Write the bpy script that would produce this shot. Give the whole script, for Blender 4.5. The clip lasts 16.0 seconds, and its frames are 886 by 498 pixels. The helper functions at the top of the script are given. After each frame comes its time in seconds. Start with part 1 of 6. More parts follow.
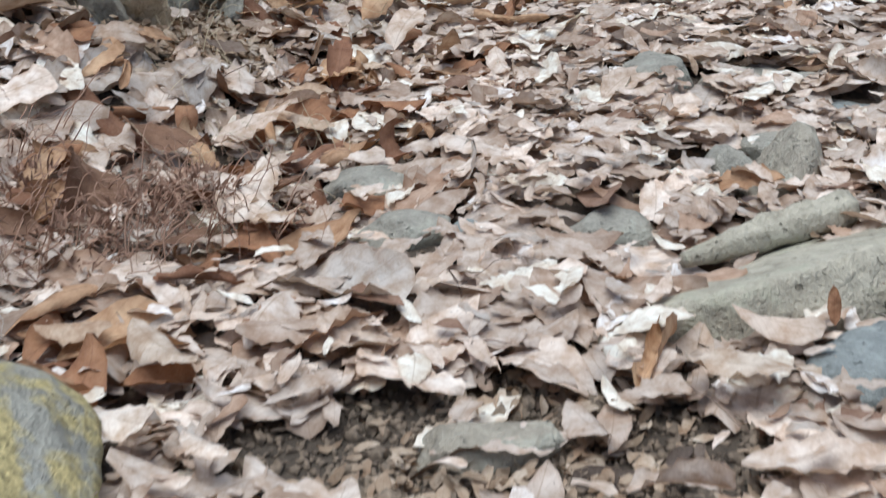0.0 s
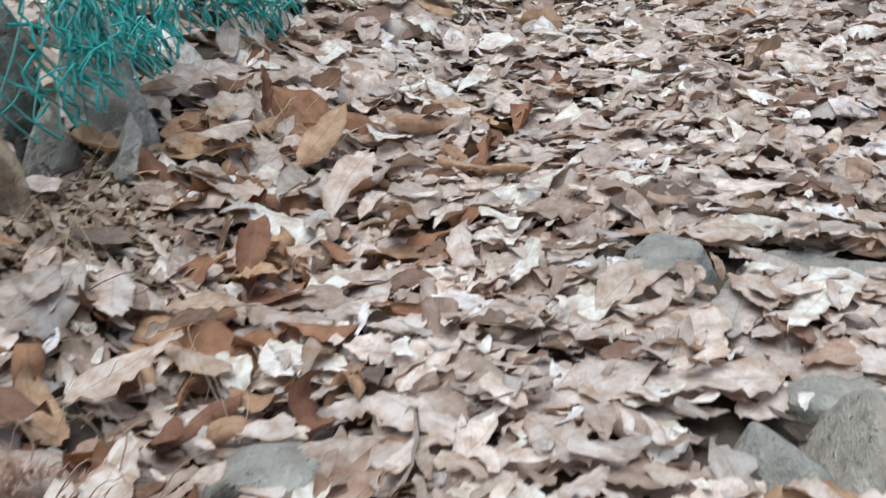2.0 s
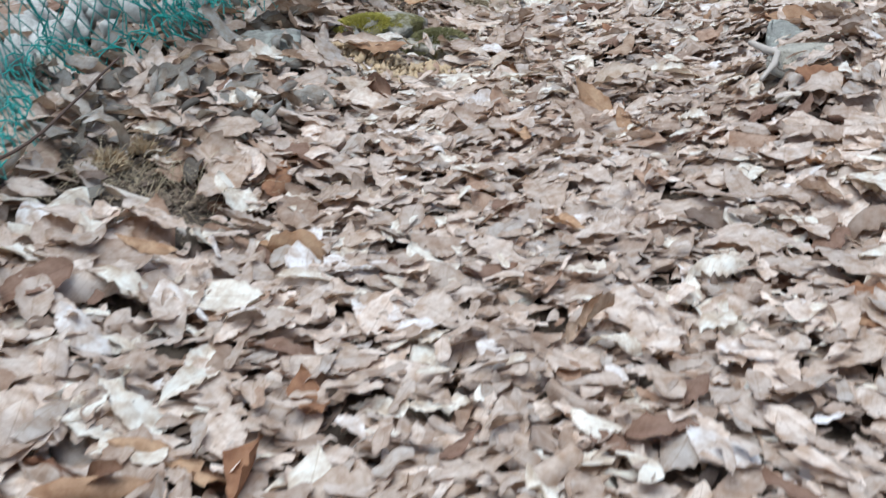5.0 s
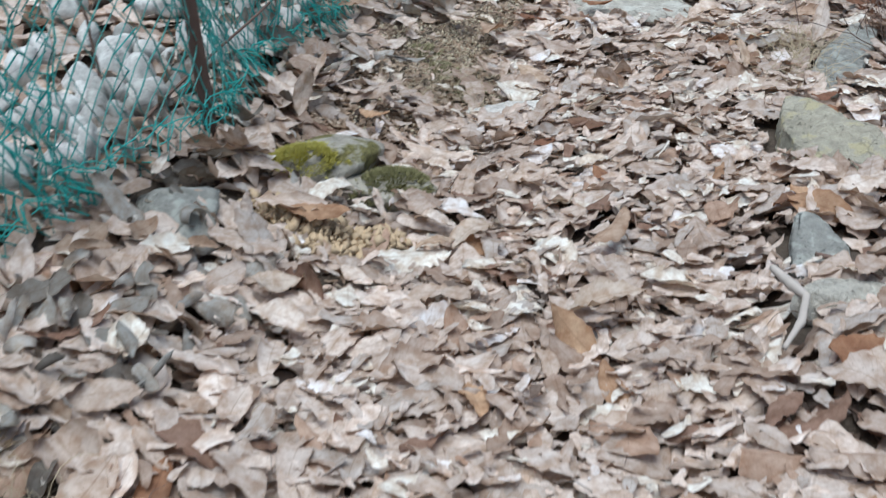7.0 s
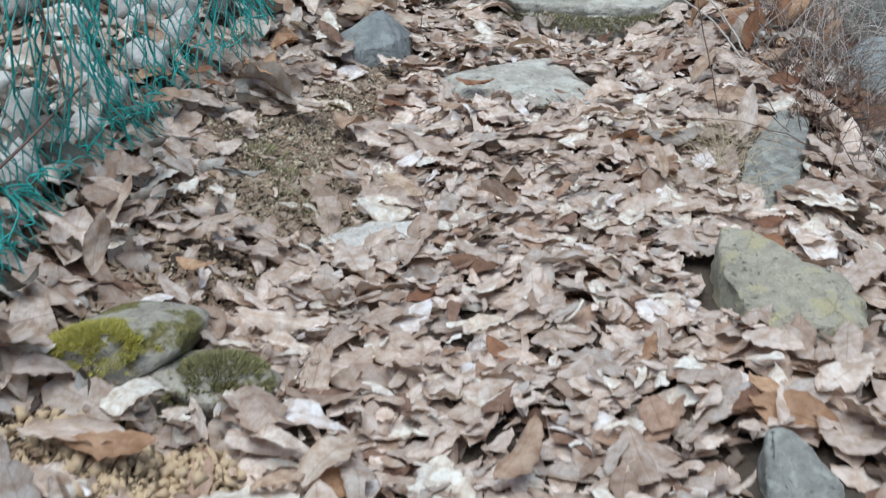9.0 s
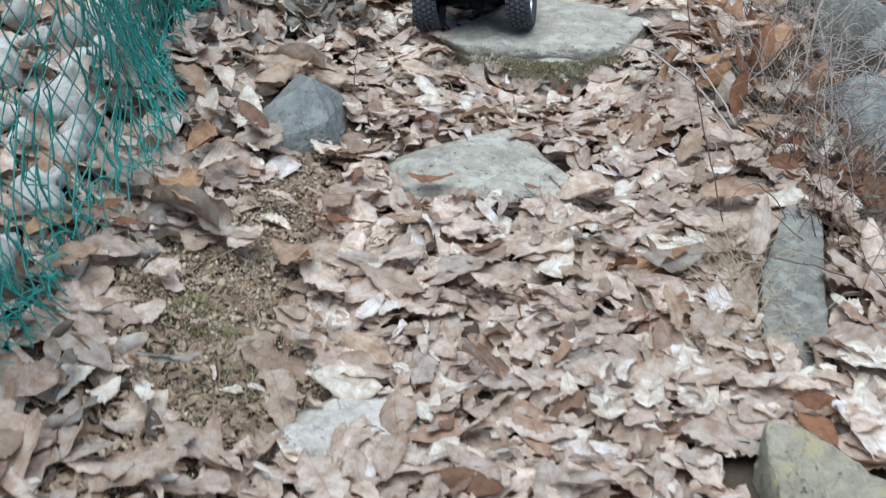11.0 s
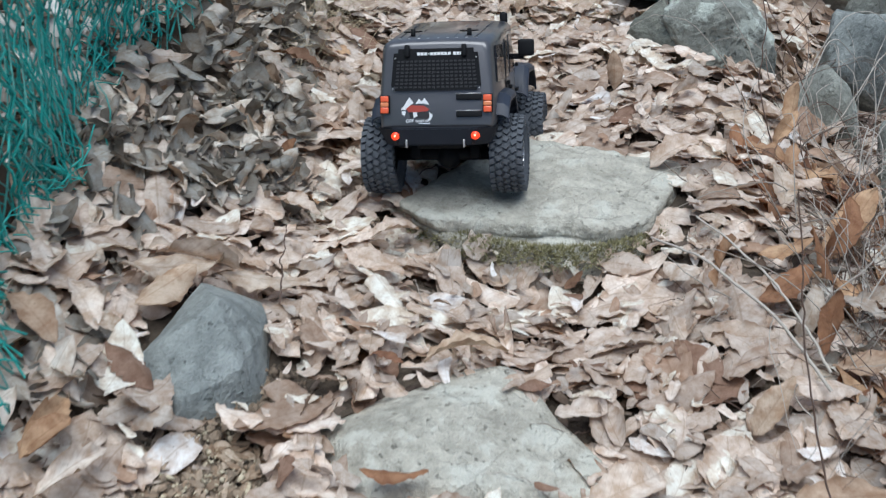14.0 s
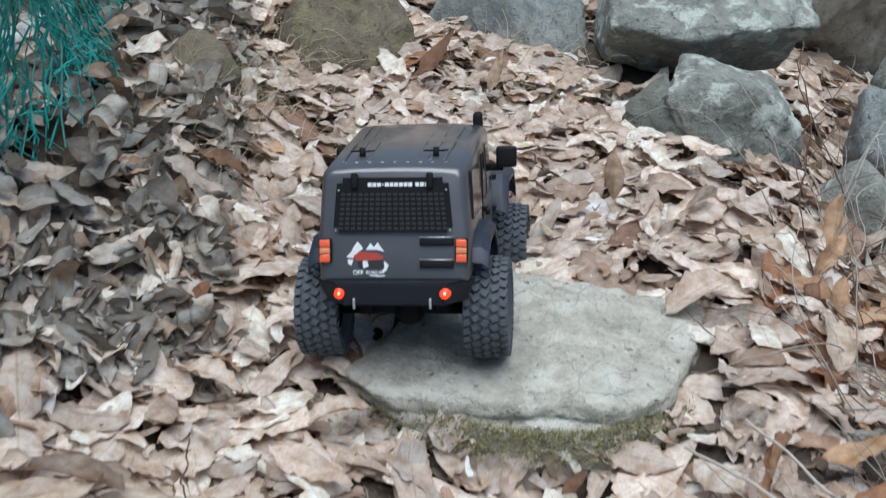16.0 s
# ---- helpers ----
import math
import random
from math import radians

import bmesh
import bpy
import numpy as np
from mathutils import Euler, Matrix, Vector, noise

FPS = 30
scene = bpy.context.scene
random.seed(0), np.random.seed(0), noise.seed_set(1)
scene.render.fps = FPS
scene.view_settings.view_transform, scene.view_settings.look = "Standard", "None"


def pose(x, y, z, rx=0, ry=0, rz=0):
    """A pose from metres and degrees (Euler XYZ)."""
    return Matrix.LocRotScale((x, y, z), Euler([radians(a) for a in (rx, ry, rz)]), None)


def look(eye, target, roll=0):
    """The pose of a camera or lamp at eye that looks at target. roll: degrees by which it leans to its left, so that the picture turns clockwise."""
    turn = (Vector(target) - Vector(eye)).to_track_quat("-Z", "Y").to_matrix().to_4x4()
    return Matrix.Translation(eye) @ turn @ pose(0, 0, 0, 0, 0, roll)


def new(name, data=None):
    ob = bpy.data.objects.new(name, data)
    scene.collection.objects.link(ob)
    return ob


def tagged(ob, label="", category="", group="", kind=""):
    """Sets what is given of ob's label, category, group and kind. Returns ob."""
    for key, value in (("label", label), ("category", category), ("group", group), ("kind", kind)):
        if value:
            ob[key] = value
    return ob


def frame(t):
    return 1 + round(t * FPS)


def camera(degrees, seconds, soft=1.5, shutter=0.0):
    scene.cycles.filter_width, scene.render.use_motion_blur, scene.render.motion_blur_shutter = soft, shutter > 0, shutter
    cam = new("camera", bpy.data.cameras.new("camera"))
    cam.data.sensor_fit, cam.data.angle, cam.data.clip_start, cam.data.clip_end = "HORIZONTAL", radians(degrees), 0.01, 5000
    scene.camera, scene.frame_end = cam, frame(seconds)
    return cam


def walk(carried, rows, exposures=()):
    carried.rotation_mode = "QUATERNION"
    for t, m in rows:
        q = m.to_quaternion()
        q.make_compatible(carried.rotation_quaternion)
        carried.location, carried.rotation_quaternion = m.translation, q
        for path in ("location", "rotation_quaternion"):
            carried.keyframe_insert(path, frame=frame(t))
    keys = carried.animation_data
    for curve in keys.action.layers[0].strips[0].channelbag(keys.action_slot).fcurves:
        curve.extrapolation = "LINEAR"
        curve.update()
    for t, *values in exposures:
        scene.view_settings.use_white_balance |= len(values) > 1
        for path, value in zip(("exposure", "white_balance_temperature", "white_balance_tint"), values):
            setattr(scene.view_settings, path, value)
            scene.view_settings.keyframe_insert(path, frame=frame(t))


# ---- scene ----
cam = camera(38.1, 16.0, soft=1.2, shutter=0.5)
PATH = [
    (0, (0.324, -0.264, 0.478), (0.123, 1.566, -0.303), -6.1),
    (0.5, (0.335, -0.169, 0.503), (0.131, 1.664, -0.271), -6.1),
    (1, (0.343, -0.05, 0.518), (0.138, 1.781, -0.258), -6.2),
    (1.5, (0.347, 0.072, 0.521), (0.14, 1.906, -0.25), -6.3),
    (2, (0.357, 0.199, 0.536), (0.15, 2.033, -0.234), -6.5),
    (2.5, (0.383, 0.323, 0.537), (0.179, 2.16, -0.225), -6.7),
    (3, (0.393, 0.432, 0.533), (0.198, 2.274, -0.222), -6.7),
    (3.5, (0.403, 0.522, 0.541), (0.227, 2.367, -0.21), -6.8),
    (4, (0.418, 0.62, 0.558), (0.338, 2.473, -0.192), -6.6),
    (4.5, (0.424, 0.724, 0.585), (0.47, 2.578, -0.166), -5.8),
    (4.7, (0.443, 0.774, 0.594), (0.479, 2.629, -0.151), -6.6),
    (6.8, (0.593, 1.371, 0.896), (0.623, 3.152, -0.012), -3.3),
    (7, (0.595, 1.442, 0.905), (0.635, 3.222, -0.005), -3.4),
    (7.5, (0.599, 1.611, 0.907), (0.736, 3.383, -0.011), -2.5),
    (8, (0.623, 1.77, 0.891), (0.827, 3.535, -0.028), -2.0),
    (8.5, (0.633, 1.907, 0.887), (0.863, 3.667, -0.036), -1.8),
    (9, (0.646, 2.039, 0.894), (0.901, 3.795, -0.029), -1.5),
    (9.2, (0.647, 2.094, 0.906), (0.912, 3.84, -0.033), -1.2),
    (11.3, (0.616, 2.649, 1.084), (1.039, 4.275, -0.001), -1.1),
    (11.5, (0.636, 2.703, 1.079), (1.06, 4.33, -0.005), -1.0),
    (12, (0.674, 2.827, 1.072), (1.109, 4.453, -0.009), -0.9),
    (12.5, (0.721, 2.951, 1.068), (1.159, 4.572, -0.018), -0.9),
    (13, (0.754, 3.077, 1.052), (1.196, 4.698, -0.032), -0.8),
    (13.5, (0.774, 3.207, 1.042), (1.23, 4.822, -0.046), -0.5),
    (14, (0.786, 3.341, 1.009), (1.293, 4.944, -0.075), 0.3),
    (14.5, (0.807, 3.47, 0.978), (1.347, 5.063, -0.104), 0.7),
    (15, (0.842, 3.579, 0.945), (1.393, 5.169, -0.135), 0.8),
    (15.5, (0.89, 3.693, 0.931), (1.452, 5.284, -0.143), 1.0),
    (16, (0.925, 3.808, 0.943), (1.502, 5.387, -0.139), 1.5),
]
walk(cam, [(t, look(eye, target, roll)) for t, eye, target, roll in PATH], exposures=[(0, 0.2, 5910, 6), (3, 0.13, 5800, 6), (4.7, 0.18, 5790, 5.9), (7, 0.08, 5760, 5.6), (9.2, 0.05, 5790, 5.3), (11.3, 0.08, 5820, 4.9), (16, 0.1, 5850, 4.8)])

# ---- light ----
world = bpy.data.worlds.new("overcast_sky")
scene.world = world
world.use_nodes = True
wt = world.node_tree
sky = wt.nodes.new("ShaderNodeTexSky")
sky.sky_type = "NISHITA"
sky.sun_disc = False
sky.sun_elevation = radians(80)
sky.sun_rotation = radians(196)
sky.air_density, sky.dust_density = 1.0, 3.0
wt.links.new(sky.outputs["Color"], wt.nodes["Background"].inputs["Color"])
wt.nodes["Background"].inputs["Strength"].default_value = 0.085

sun_data = bpy.data.lights.new("sun", "SUN")
sun_data.energy, sun_data.angle, sun_data.color = 3.1, radians(60), (1.0, 0.98, 0.955)
sun = new("sun", sun_data)
sun.matrix_world = look((0.8, 2.3, 5.0), (1.0, 3.0, 0.0))

nrng = np.random.default_rng(7)


# ---- materials ----
class Nodes:
    """A short way to write node trees."""

    def __init__(self, name, rough=0.8, metal=0.0):
        self.mat = bpy.data.materials.new(name)
        self.mat.use_nodes = True
        self.tree = self.mat.node_tree
        self.bsdf = self.tree.nodes["Principled BSDF"]
        self.bsdf.inputs["Roughness"].default_value = rough
        self.bsdf.inputs["Metallic"].default_value = metal

    def add(self, kind, **values):
        node = self.tree.nodes.new("ShaderNode" + kind)
        for key, value in values.items():
            node.inputs[key.replace("_", " ")].default_value = value
        return node

    def link(self, a, b):
        self.tree.links.new(a, b)

    def coord(self, which="Object"):
        return self.add("TexCoord").outputs[which]

    def noise(self, vec, scale, detail=5.0, rough=0.6):
        node = self.add("TexNoise", Scale=scale, Detail=detail, Roughness=rough)
        self.link(vec, node.inputs["Vector"])
        return node.outputs["Fac"]

    def ramp(self, fac, stops, constant=False):
        node = self.add("ValToRGB")
        node.color_ramp.interpolation = "CONSTANT" if constant else "LINEAR"
        els = node.color_ramp.elements
        while len(els) < len(stops):
            els.new(0.5)
        for el, (pos, col) in zip(els, stops):
            el.position, el.color = pos, (*col, 1) if len(col) == 3 else col
        self.link(fac, node.inputs["Fac"])
        return node.outputs["Color"]

    def mix(self, fac, a, b, blend="MIX"):
        node = self.tree.nodes.new("ShaderNodeMix")
        node.data_type, node.blend_type = "RGBA", blend
        for value, socket in ((fac, node.inputs[0]), (a, node.inputs[6]), (b, node.inputs[7])):
            if isinstance(value, (int, float)):
                socket.default_value = value
            elif isinstance(value, tuple):
                socket.default_value = (*value, 1)
            else:
                self.link(value, socket)
        return node.outputs[2]

    def math(self, op, a, b=0.0, c=0.0):
        node = self.tree.nodes.new("ShaderNodeMath")
        node.operation = op
        for value, socket in zip((a, b, c), node.inputs):
            if isinstance(value, (int, float)):
                socket.default_value = value
            else:
                self.link(value, socket)
        return node.outputs[0]

    def bump(self, height, strength=0.5, distance=0.003):
        node = self.add("Bump", Strength=strength, Distance=distance)
        self.link(height, node.inputs["Height"])
        self.link(node.outputs["Normal"], self.bsdf.inputs["Normal"])

    def done(self, color):
        if isinstance(color, tuple):
            self.bsdf.inputs["Base Color"].default_value = (*color, 1)
        else:
            self.link(color, self.bsdf.inputs["Base Color"])
        return self.mat


LEAF_TONES = [
    (0.000, (0.746, 0.666, 0.593)), (0.120, (0.600, 0.528, 0.466)), (0.220, (0.900, 0.900, 0.829)), (0.320, (0.551, 0.484, 0.426)),
    (0.420, (0.701, 0.633, 0.571)), (0.520, (0.521, 0.436, 0.370)), (0.590, (0.883, 0.802, 0.725)), (0.680, (0.536, 0.499, 0.460)),
    (0.750, (0.619, 0.529, 0.449)), (0.855, (0.414, 0.327, 0.263)), (0.900, (0.483, 0.348, 0.259)), (0.928, (0.278, 0.175, 0.124)),
    (0.950, (0.206, 0.158, 0.127)), (0.960, (0.900, 0.900, 0.900)),
]
GREY_TONES = [
    (0.000, (0.400, 0.400, 0.372)), (0.220, (0.300, 0.306, 0.288)), (0.420, (0.580, 0.572, 0.530)), (0.560, (0.195, 0.190, 0.170)),
    (0.690, (0.800, 0.768, 0.700)), (0.800, (0.420, 0.330, 0.250)), (0.890, (0.150, 0.140, 0.122)),
]
# tones of the low scraps: dark, standing in for shade under the leaves
GAP_SHADE_TONES = [
    (0.00, (0.10, 0.075, 0.06)), (0.3, (0.16, 0.125, 0.10)), (0.55, (0.07, 0.05, 0.04)), (0.75, (0.24, 0.195, 0.16)), (0.9, (0.12, 0.08, 0.055)),
]
RUST_TONES = [
    (0.00, (0.351, 0.181, 0.092)), (0.25, (0.468, 0.300, 0.178)), (0.5, (0.260, 0.125, 0.067)), (0.7, (0.585, 0.400, 0.247)),
    (0.88, (0.208, 0.112, 0.063)),
]


def leaf_material(name, tones, single=False):
    """Dry leaf: tone by piece, midrib and side veins along the leaf's own map, blotches and small spots."""
    n = Nodes(name, 0.78)
    if single:
        pick = n.add("ObjectInfo").outputs["Random"]
    else:
        pick = n.add("NewGeometry").outputs["Random Per Island"]
    tone = n.ramp(pick, tones, constant=True)
    uv = n.coord("UV")
    sep = n.add("SeparateXYZ")
    n.link(uv, sep.inputs[0])
    along, across = sep.outputs[0], sep.outputs[1]
    side = n.math("ABSOLUTE", n.math("SUBTRACT", across, 0.5))
    rib = n.math("LESS_THAN", side, 0.022)
    slant = n.math("FRACT", n.math("SUBTRACT", n.math("MULTIPLY", along, 10.0), n.math("MULTIPLY", side, 5.0)))
    vein = n.math("LESS_THAN", slant, 0.12)
    veins = n.math("MAXIMUM", rib, n.math("MULTIPLY", vein, 0.45))
    pos = n.coord("Object")
    if single:
        # a single leaf's own space is one leaf long
        shift = n.add("VectorMath")
        shift.operation = "MULTIPLY_ADD"
        n.link(pos, shift.inputs[0])
        shift.inputs[1].default_value = (0.1, 0.1, 0.1)
        n.link(pick, shift.inputs[2])
        pos = shift.outputs[0]
    blotch = n.noise(pos, 55, 4)
    fine = n.noise(pos, 420, 3)
    broad = n.noise(pos, 17, 3)
    col = n.mix(n.ramp(blotch, [(0.38, (0, 0, 0)), (0.66, (1, 1, 1))]), tone, n.mix(1.0, tone, (0.64, 0.53, 0.44), "MULTIPLY"))
    col = n.mix(n.ramp(broad, [(0.42, (0, 0, 0)), (0.68, (1, 1, 1))]), col, n.mix(1.0, col, (1.16, 1.15, 1.14), "MULTIPLY"))
    edge = n.ramp(n.math("ADD", side, n.math("MULTIPLY", fine, 0.12)), [(0.44, (0, 0, 0)), (0.54, (1, 1, 1))])
    col = n.mix(n.math("MULTIPLY", edge, 0.4), col, n.mix(1.0, col, (0.62, 0.5, 0.4), "MULTIPLY"))
    col = n.mix(n.math("MULTIPLY", veins, 0.5), col, n.mix(1.0, col, (0.66, 0.58, 0.5), "MULTIPLY"))
    spots = n.ramp(n.noise(pos, 230, 2), [(0.68, (0, 0, 0)), (0.74, (1, 1, 1))])
    col = n.mix(n.math("MULTIPLY", spots, 0.55), col, (0.16, 0.105, 0.07))
    col = n.mix(0.06, col, n.ramp(fine, [(0.3, (0.1, 0.07, 0.05)), (0.7, (0.75, 0.66, 0.57))]))
    n.bump(n.math("ADD", n.math("MULTIPLY", veins, 0.8), n.math("ADD", n.math("MULTIPLY", blotch, 2.2), n.math("MULTIPLY", fine, 0.35))), 0.8, 0.0018)
    # a thin dry blade lets some warm light through
    glow = n.add("BsdfTranslucent")
    n.link(n.mix(1.0, col, (1.0, 0.82, 0.66), "MULTIPLY"), glow.inputs["Color"])
    both = n.add("MixShader", Fac=0.22)
    n.link(n.bsdf.outputs[0], both.inputs[1])
    n.link(glow.outputs[0], both.inputs[2])
    n.link(both.outputs[0], n.tree.nodes["Material Output"].inputs["Surface"])
    return n.done(col)


def rock_material(name, dark, mid, light, lichen=(0.42, 0.46, 0.38), lichen_amount=0.35, moss=None, moss_low=0.45, scale=1.0, depth=0.012):
    """Weathered stone: broad tones, lichen patches, dark pits, fine grain; with moss where one is given."""
    n = Nodes(name, 0.86)
    pos = n.coord("Object")
    big = n.noise(pos, 7 * scale, 7, 0.62)
    mid_n = n.noise(pos, 38 * scale, 6, 0.65)
    grain = n.noise(pos, 210 * scale, 4, 0.7)
    col = n.ramp(big, [(0.34, dark), (0.48, mid), (0.66, light)])
    col = n.mix(0.5, col, n.ramp(mid_n, [(0.32, tuple(c * 0.5 for c in mid)), (0.68, tuple(min(1, c * 1.25) for c in light))]))
    col = n.mix(0.16, col, n.ramp(grain, [(0.3, tuple(c * 0.3 for c in mid)), (0.7, tuple(min(1, c * 1.5) for c in light))]))
    patch = n.ramp(n.noise(pos, 19 * scale, 5, 0.6), [(0.53, (0, 0, 0)), (0.60, (1, 1, 1))])
    col = n.mix(n.math("MULTIPLY", patch, lichen_amount), col, lichen)
    pits = n.ramp(n.noise(pos, 85 * scale, 3), [(0.64, (0, 0, 0)), (0.72, (1, 1, 1))])
    col = n.mix(n.math("MULTIPLY", pits, 0.5), col, tuple(c * 0.55 for c in dark))
    seams = n.add("TexVoronoi", Scale=11.0 * scale)
    seams.feature = "DISTANCE_TO_EDGE"
    bent = n.add("VectorMath")
    bent.operation = "MULTIPLY_ADD"
    n.link(mid_n, bent.inputs[0])
    bent.inputs[1].default_value = (0.05, 0.05, 0.05)
    n.link(pos, bent.inputs[2])
    n.link(bent.outputs[0], seams.inputs["Vector"])
    crack = n.math("MULTIPLY", n.math("LESS_THAN", seams.outputs["Distance"], 0.012), n.math("GREATER_THAN", big, 0.5))
    col = n.mix(n.math("MULTIPLY", crack, 0.25), col, tuple(c * 0.5 for c in dark))
    if moss:
        m = n.ramp(n.noise(pos, 16, 5), [(moss_low, (0, 0, 0)), (moss_low + 0.09, (1, 1, 1))])
        col = n.mix(m, col, n.ramp(n.noise(pos, 160, 3), [(0.3, tuple(c * 0.5 for c in moss)), (0.7, tuple(c * 1.35 for c in moss))]))
    n.bump(n.math("ADD", n.math("MULTIPLY", mid_n, 1.0), n.math("SUBTRACT", n.math("MULTIPLY", grain, 0.3), n.math("ADD", n.math("MULTIPLY", crack, 0.3), n.math("MULTIPLY", pits, 0.35)))), 1.0, depth)
    return n.done(col)


def plain_material(name, color, rough=0.5, metal=0.0, grain=60, amount=0.25, depth=0.0004, coat=0.0, spec=0.5):
    """A plain surface with a little grime and grain."""
    n = Nodes(name, rough, metal)
    pos = n.coord("Object")
    f = n.noise(pos, grain, 4)
    g = n.noise(pos, grain * 6, 3)
    col = n.mix(n.math("MULTIPLY", f, amount * 2), color, tuple(min(1.0, c * 1.6 + 0.012) for c in color))
    n.link(n.math("ADD", n.math("MULTIPLY", f, 0.3), rough - 0.15), n.bsdf.inputs["Roughness"])
    n.bump(g, 0.25, depth)
    n.bsdf.inputs["Coat Weight"].default_value = coat
    n.bsdf.inputs["Specular IOR Level"].default_value = spec
    n.bsdf.inputs["Coat Roughness"].default_value = 0.12
    return n.done(col)


def soil_material(name, k):
    n = Nodes(name, 0.95)
    pos = n.coord("Object")
    big = n.noise(pos, 7, 6)
    fine = n.noise(pos, 130, 6, 0.75)
    bits = n.add("TexVoronoi", Scale=170.0)
    n.link(pos, bits.inputs["Vector"])
    col = n.ramp(big, [(0.3, (0.15, 0.122, 0.096)), (0.55, (0.26, 0.222, 0.178)), (0.75, (0.37, 0.32, 0.255))])
    col = n.mix(0.5, col, n.ramp(fine, [(0.3, (0.05, 0.035, 0.024)), (0.55, (0.19, 0.15, 0.11)), (0.8, (0.36, 0.30, 0.23))]))
    col = n.mix(1.0, col, (k, k * 0.95, k * 0.9), "MULTIPLY")
    n.bump(n.math("ADD", fine, n.math("MULTIPLY", bits.outputs["Distance"], 0.6)), 0.9, 0.006)
    return n.done(col)


M_LEAF = leaf_material("dry_leaf", LEAF_TONES)
M_PALE_ONE = leaf_material("pale_beige_leaf", [(0.0, (0.82, 0.745, 0.665)), (0.35, (0.70, 0.61, 0.53)), (0.65, (0.78, 0.72, 0.65)), (0.85, (0.62, 0.545, 0.46))], True)
M_TAN_ONE = leaf_material("tan_leaf", [(0.0, (0.55, 0.43, 0.32)), (0.4, (0.47, 0.355, 0.26)), (0.7, (0.60, 0.49, 0.38))], True)
M_GREY_ONE = leaf_material("pale_grey_leaf", [(0.0, (0.50, 0.465, 0.42)), (0.4, (0.42, 0.40, 0.365)), (0.7, (0.58, 0.54, 0.48))], True)
M_CRUMBLED = leaf_material("crumbled_brown_leaf", [(0.0, (0.42, 0.33, 0.24)), (0.3, (0.52, 0.43, 0.33)), (0.6, (0.34, 0.26, 0.18)), (0.8, (0.60, 0.52, 0.42))])
M_LEAF_ONE = leaf_material("dry_leaf_single", LEAF_TONES, True)
M_GREY_LEAF = leaf_material("weathered_grey_leaf", GREY_TONES)
M_GAP_SHADE_LEAF = leaf_material("gap_shade_leaf", GAP_SHADE_TONES)
M_RUST_LEAF = leaf_material("rust_leaf", RUST_TONES, True)
M_RUST_HEAP = leaf_material("rust_leaf_heap", RUST_TONES)
M_SOIL = soil_material("forest_soil", 1.35)
# leaf mould, its colour lowered to paint deeper shade between the leaves
M_HUMUS_SHADE = soil_material("leaf_mould_gap_shade", 0.45)
M_SLAB = rock_material("grey_green_stone", (0.20, 0.185, 0.145), (0.44, 0.42, 0.355), (0.60, 0.58, 0.50), (0.62, 0.635, 0.57), 0.5)
M_BOULDER = rock_material("lichen_boulder_stone", (0.085, 0.088, 0.074), (0.225, 0.235, 0.205), (0.37, 0.385, 0.345), (0.55, 0.60, 0.54), 0.75)
M_BLUE = rock_material("blue_grey_stone", (0.14, 0.156, 0.152), (0.245, 0.272, 0.264), (0.335, 0.362, 0.350), (0.39, 0.42, 0.41), 0.3)
M_PALEBLUE = rock_material("pale_blue_grey_stone", (0.12, 0.122, 0.105), (0.27, 0.275, 0.245), (0.40, 0.402, 0.36), (0.47, 0.50, 0.45), 0.6, scale=1.3)
M_GREY = rock_material("grey_stone", (0.17, 0.16, 0.13), (0.30, 0.285, 0.24), (0.42, 0.405, 0.345), (0.44, 0.46, 0.39), 0.35)
M_PALESTONE = rock_material("white_lichen_stone", (0.50, 0.46, 0.39), (0.80, 0.76, 0.68), (0.84, 0.81, 0.74), (0.84, 0.82, 0.76), 0.5, scale=1.5)
M_BANKSTONE = rock_material("pale_heap_stone", (0.26, 0.26, 0.24), (0.44, 0.44, 0.41), (0.62, 0.625, 0.59), (0.70, 0.73, 0.69), 0.4, scale=0.036, depth=0.0016)
M_BANKGREY = rock_material("grey_heap_stone", (0.22, 0.22, 0.20), (0.36, 0.36, 0.33), (0.48, 0.48, 0.45), (0.55, 0.58, 0.53), 0.4, scale=0.036, depth=0.0016)
M_BROWNSTONE = rock_material("brown_wall_stone", (0.28, 0.19, 0.10), (0.48, 0.36, 0.22), (0.58, 0.47, 0.33), (0.48, 0.48, 0.42), 0.3)
M_TAN = rock_material("tan_stone", (0.18, 0.145, 0.10), (0.34, 0.30, 0.23), (0.45, 0.42, 0.35), (0.42, 0.45, 0.38), 0.3)
M_YELLOW = rock_material("yellow_lichen_stone", (0.20, 0.185, 0.13), (0.37, 0.345, 0.26), (0.47, 0.445, 0.35), (0.46, 0.41, 0.22), 0.65)
M_MOSSROCK = rock_material("mossy_stone", (0.19, 0.17, 0.13), (0.37, 0.345, 0.28), (0.48, 0.455, 0.385), (0.46, 0.47, 0.39), 0.3, (0.17, 0.155, 0.05), 0.52)
M_MOSSA = rock_material("yellow_moss_stone", (0.18, 0.165, 0.12), (0.31, 0.30, 0.25), (0.38, 0.375, 0.33), (0.40, 0.42, 0.35), 0.3, (0.50, 0.42, 0.20), 0.42)
M_EARTH = rock_material("earthy_brown_stone", (0.075, 0.058, 0.038), (0.16, 0.13, 0.09), (0.25, 0.215, 0.155), (0.20, 0.20, 0.10), 0.5)
M_EARTHGREY = rock_material("dark_grey_green_stone", (0.07, 0.07, 0.055), (0.15, 0.155, 0.13), (0.24, 0.25, 0.215), (0.30, 0.33, 0.29), 0.3)
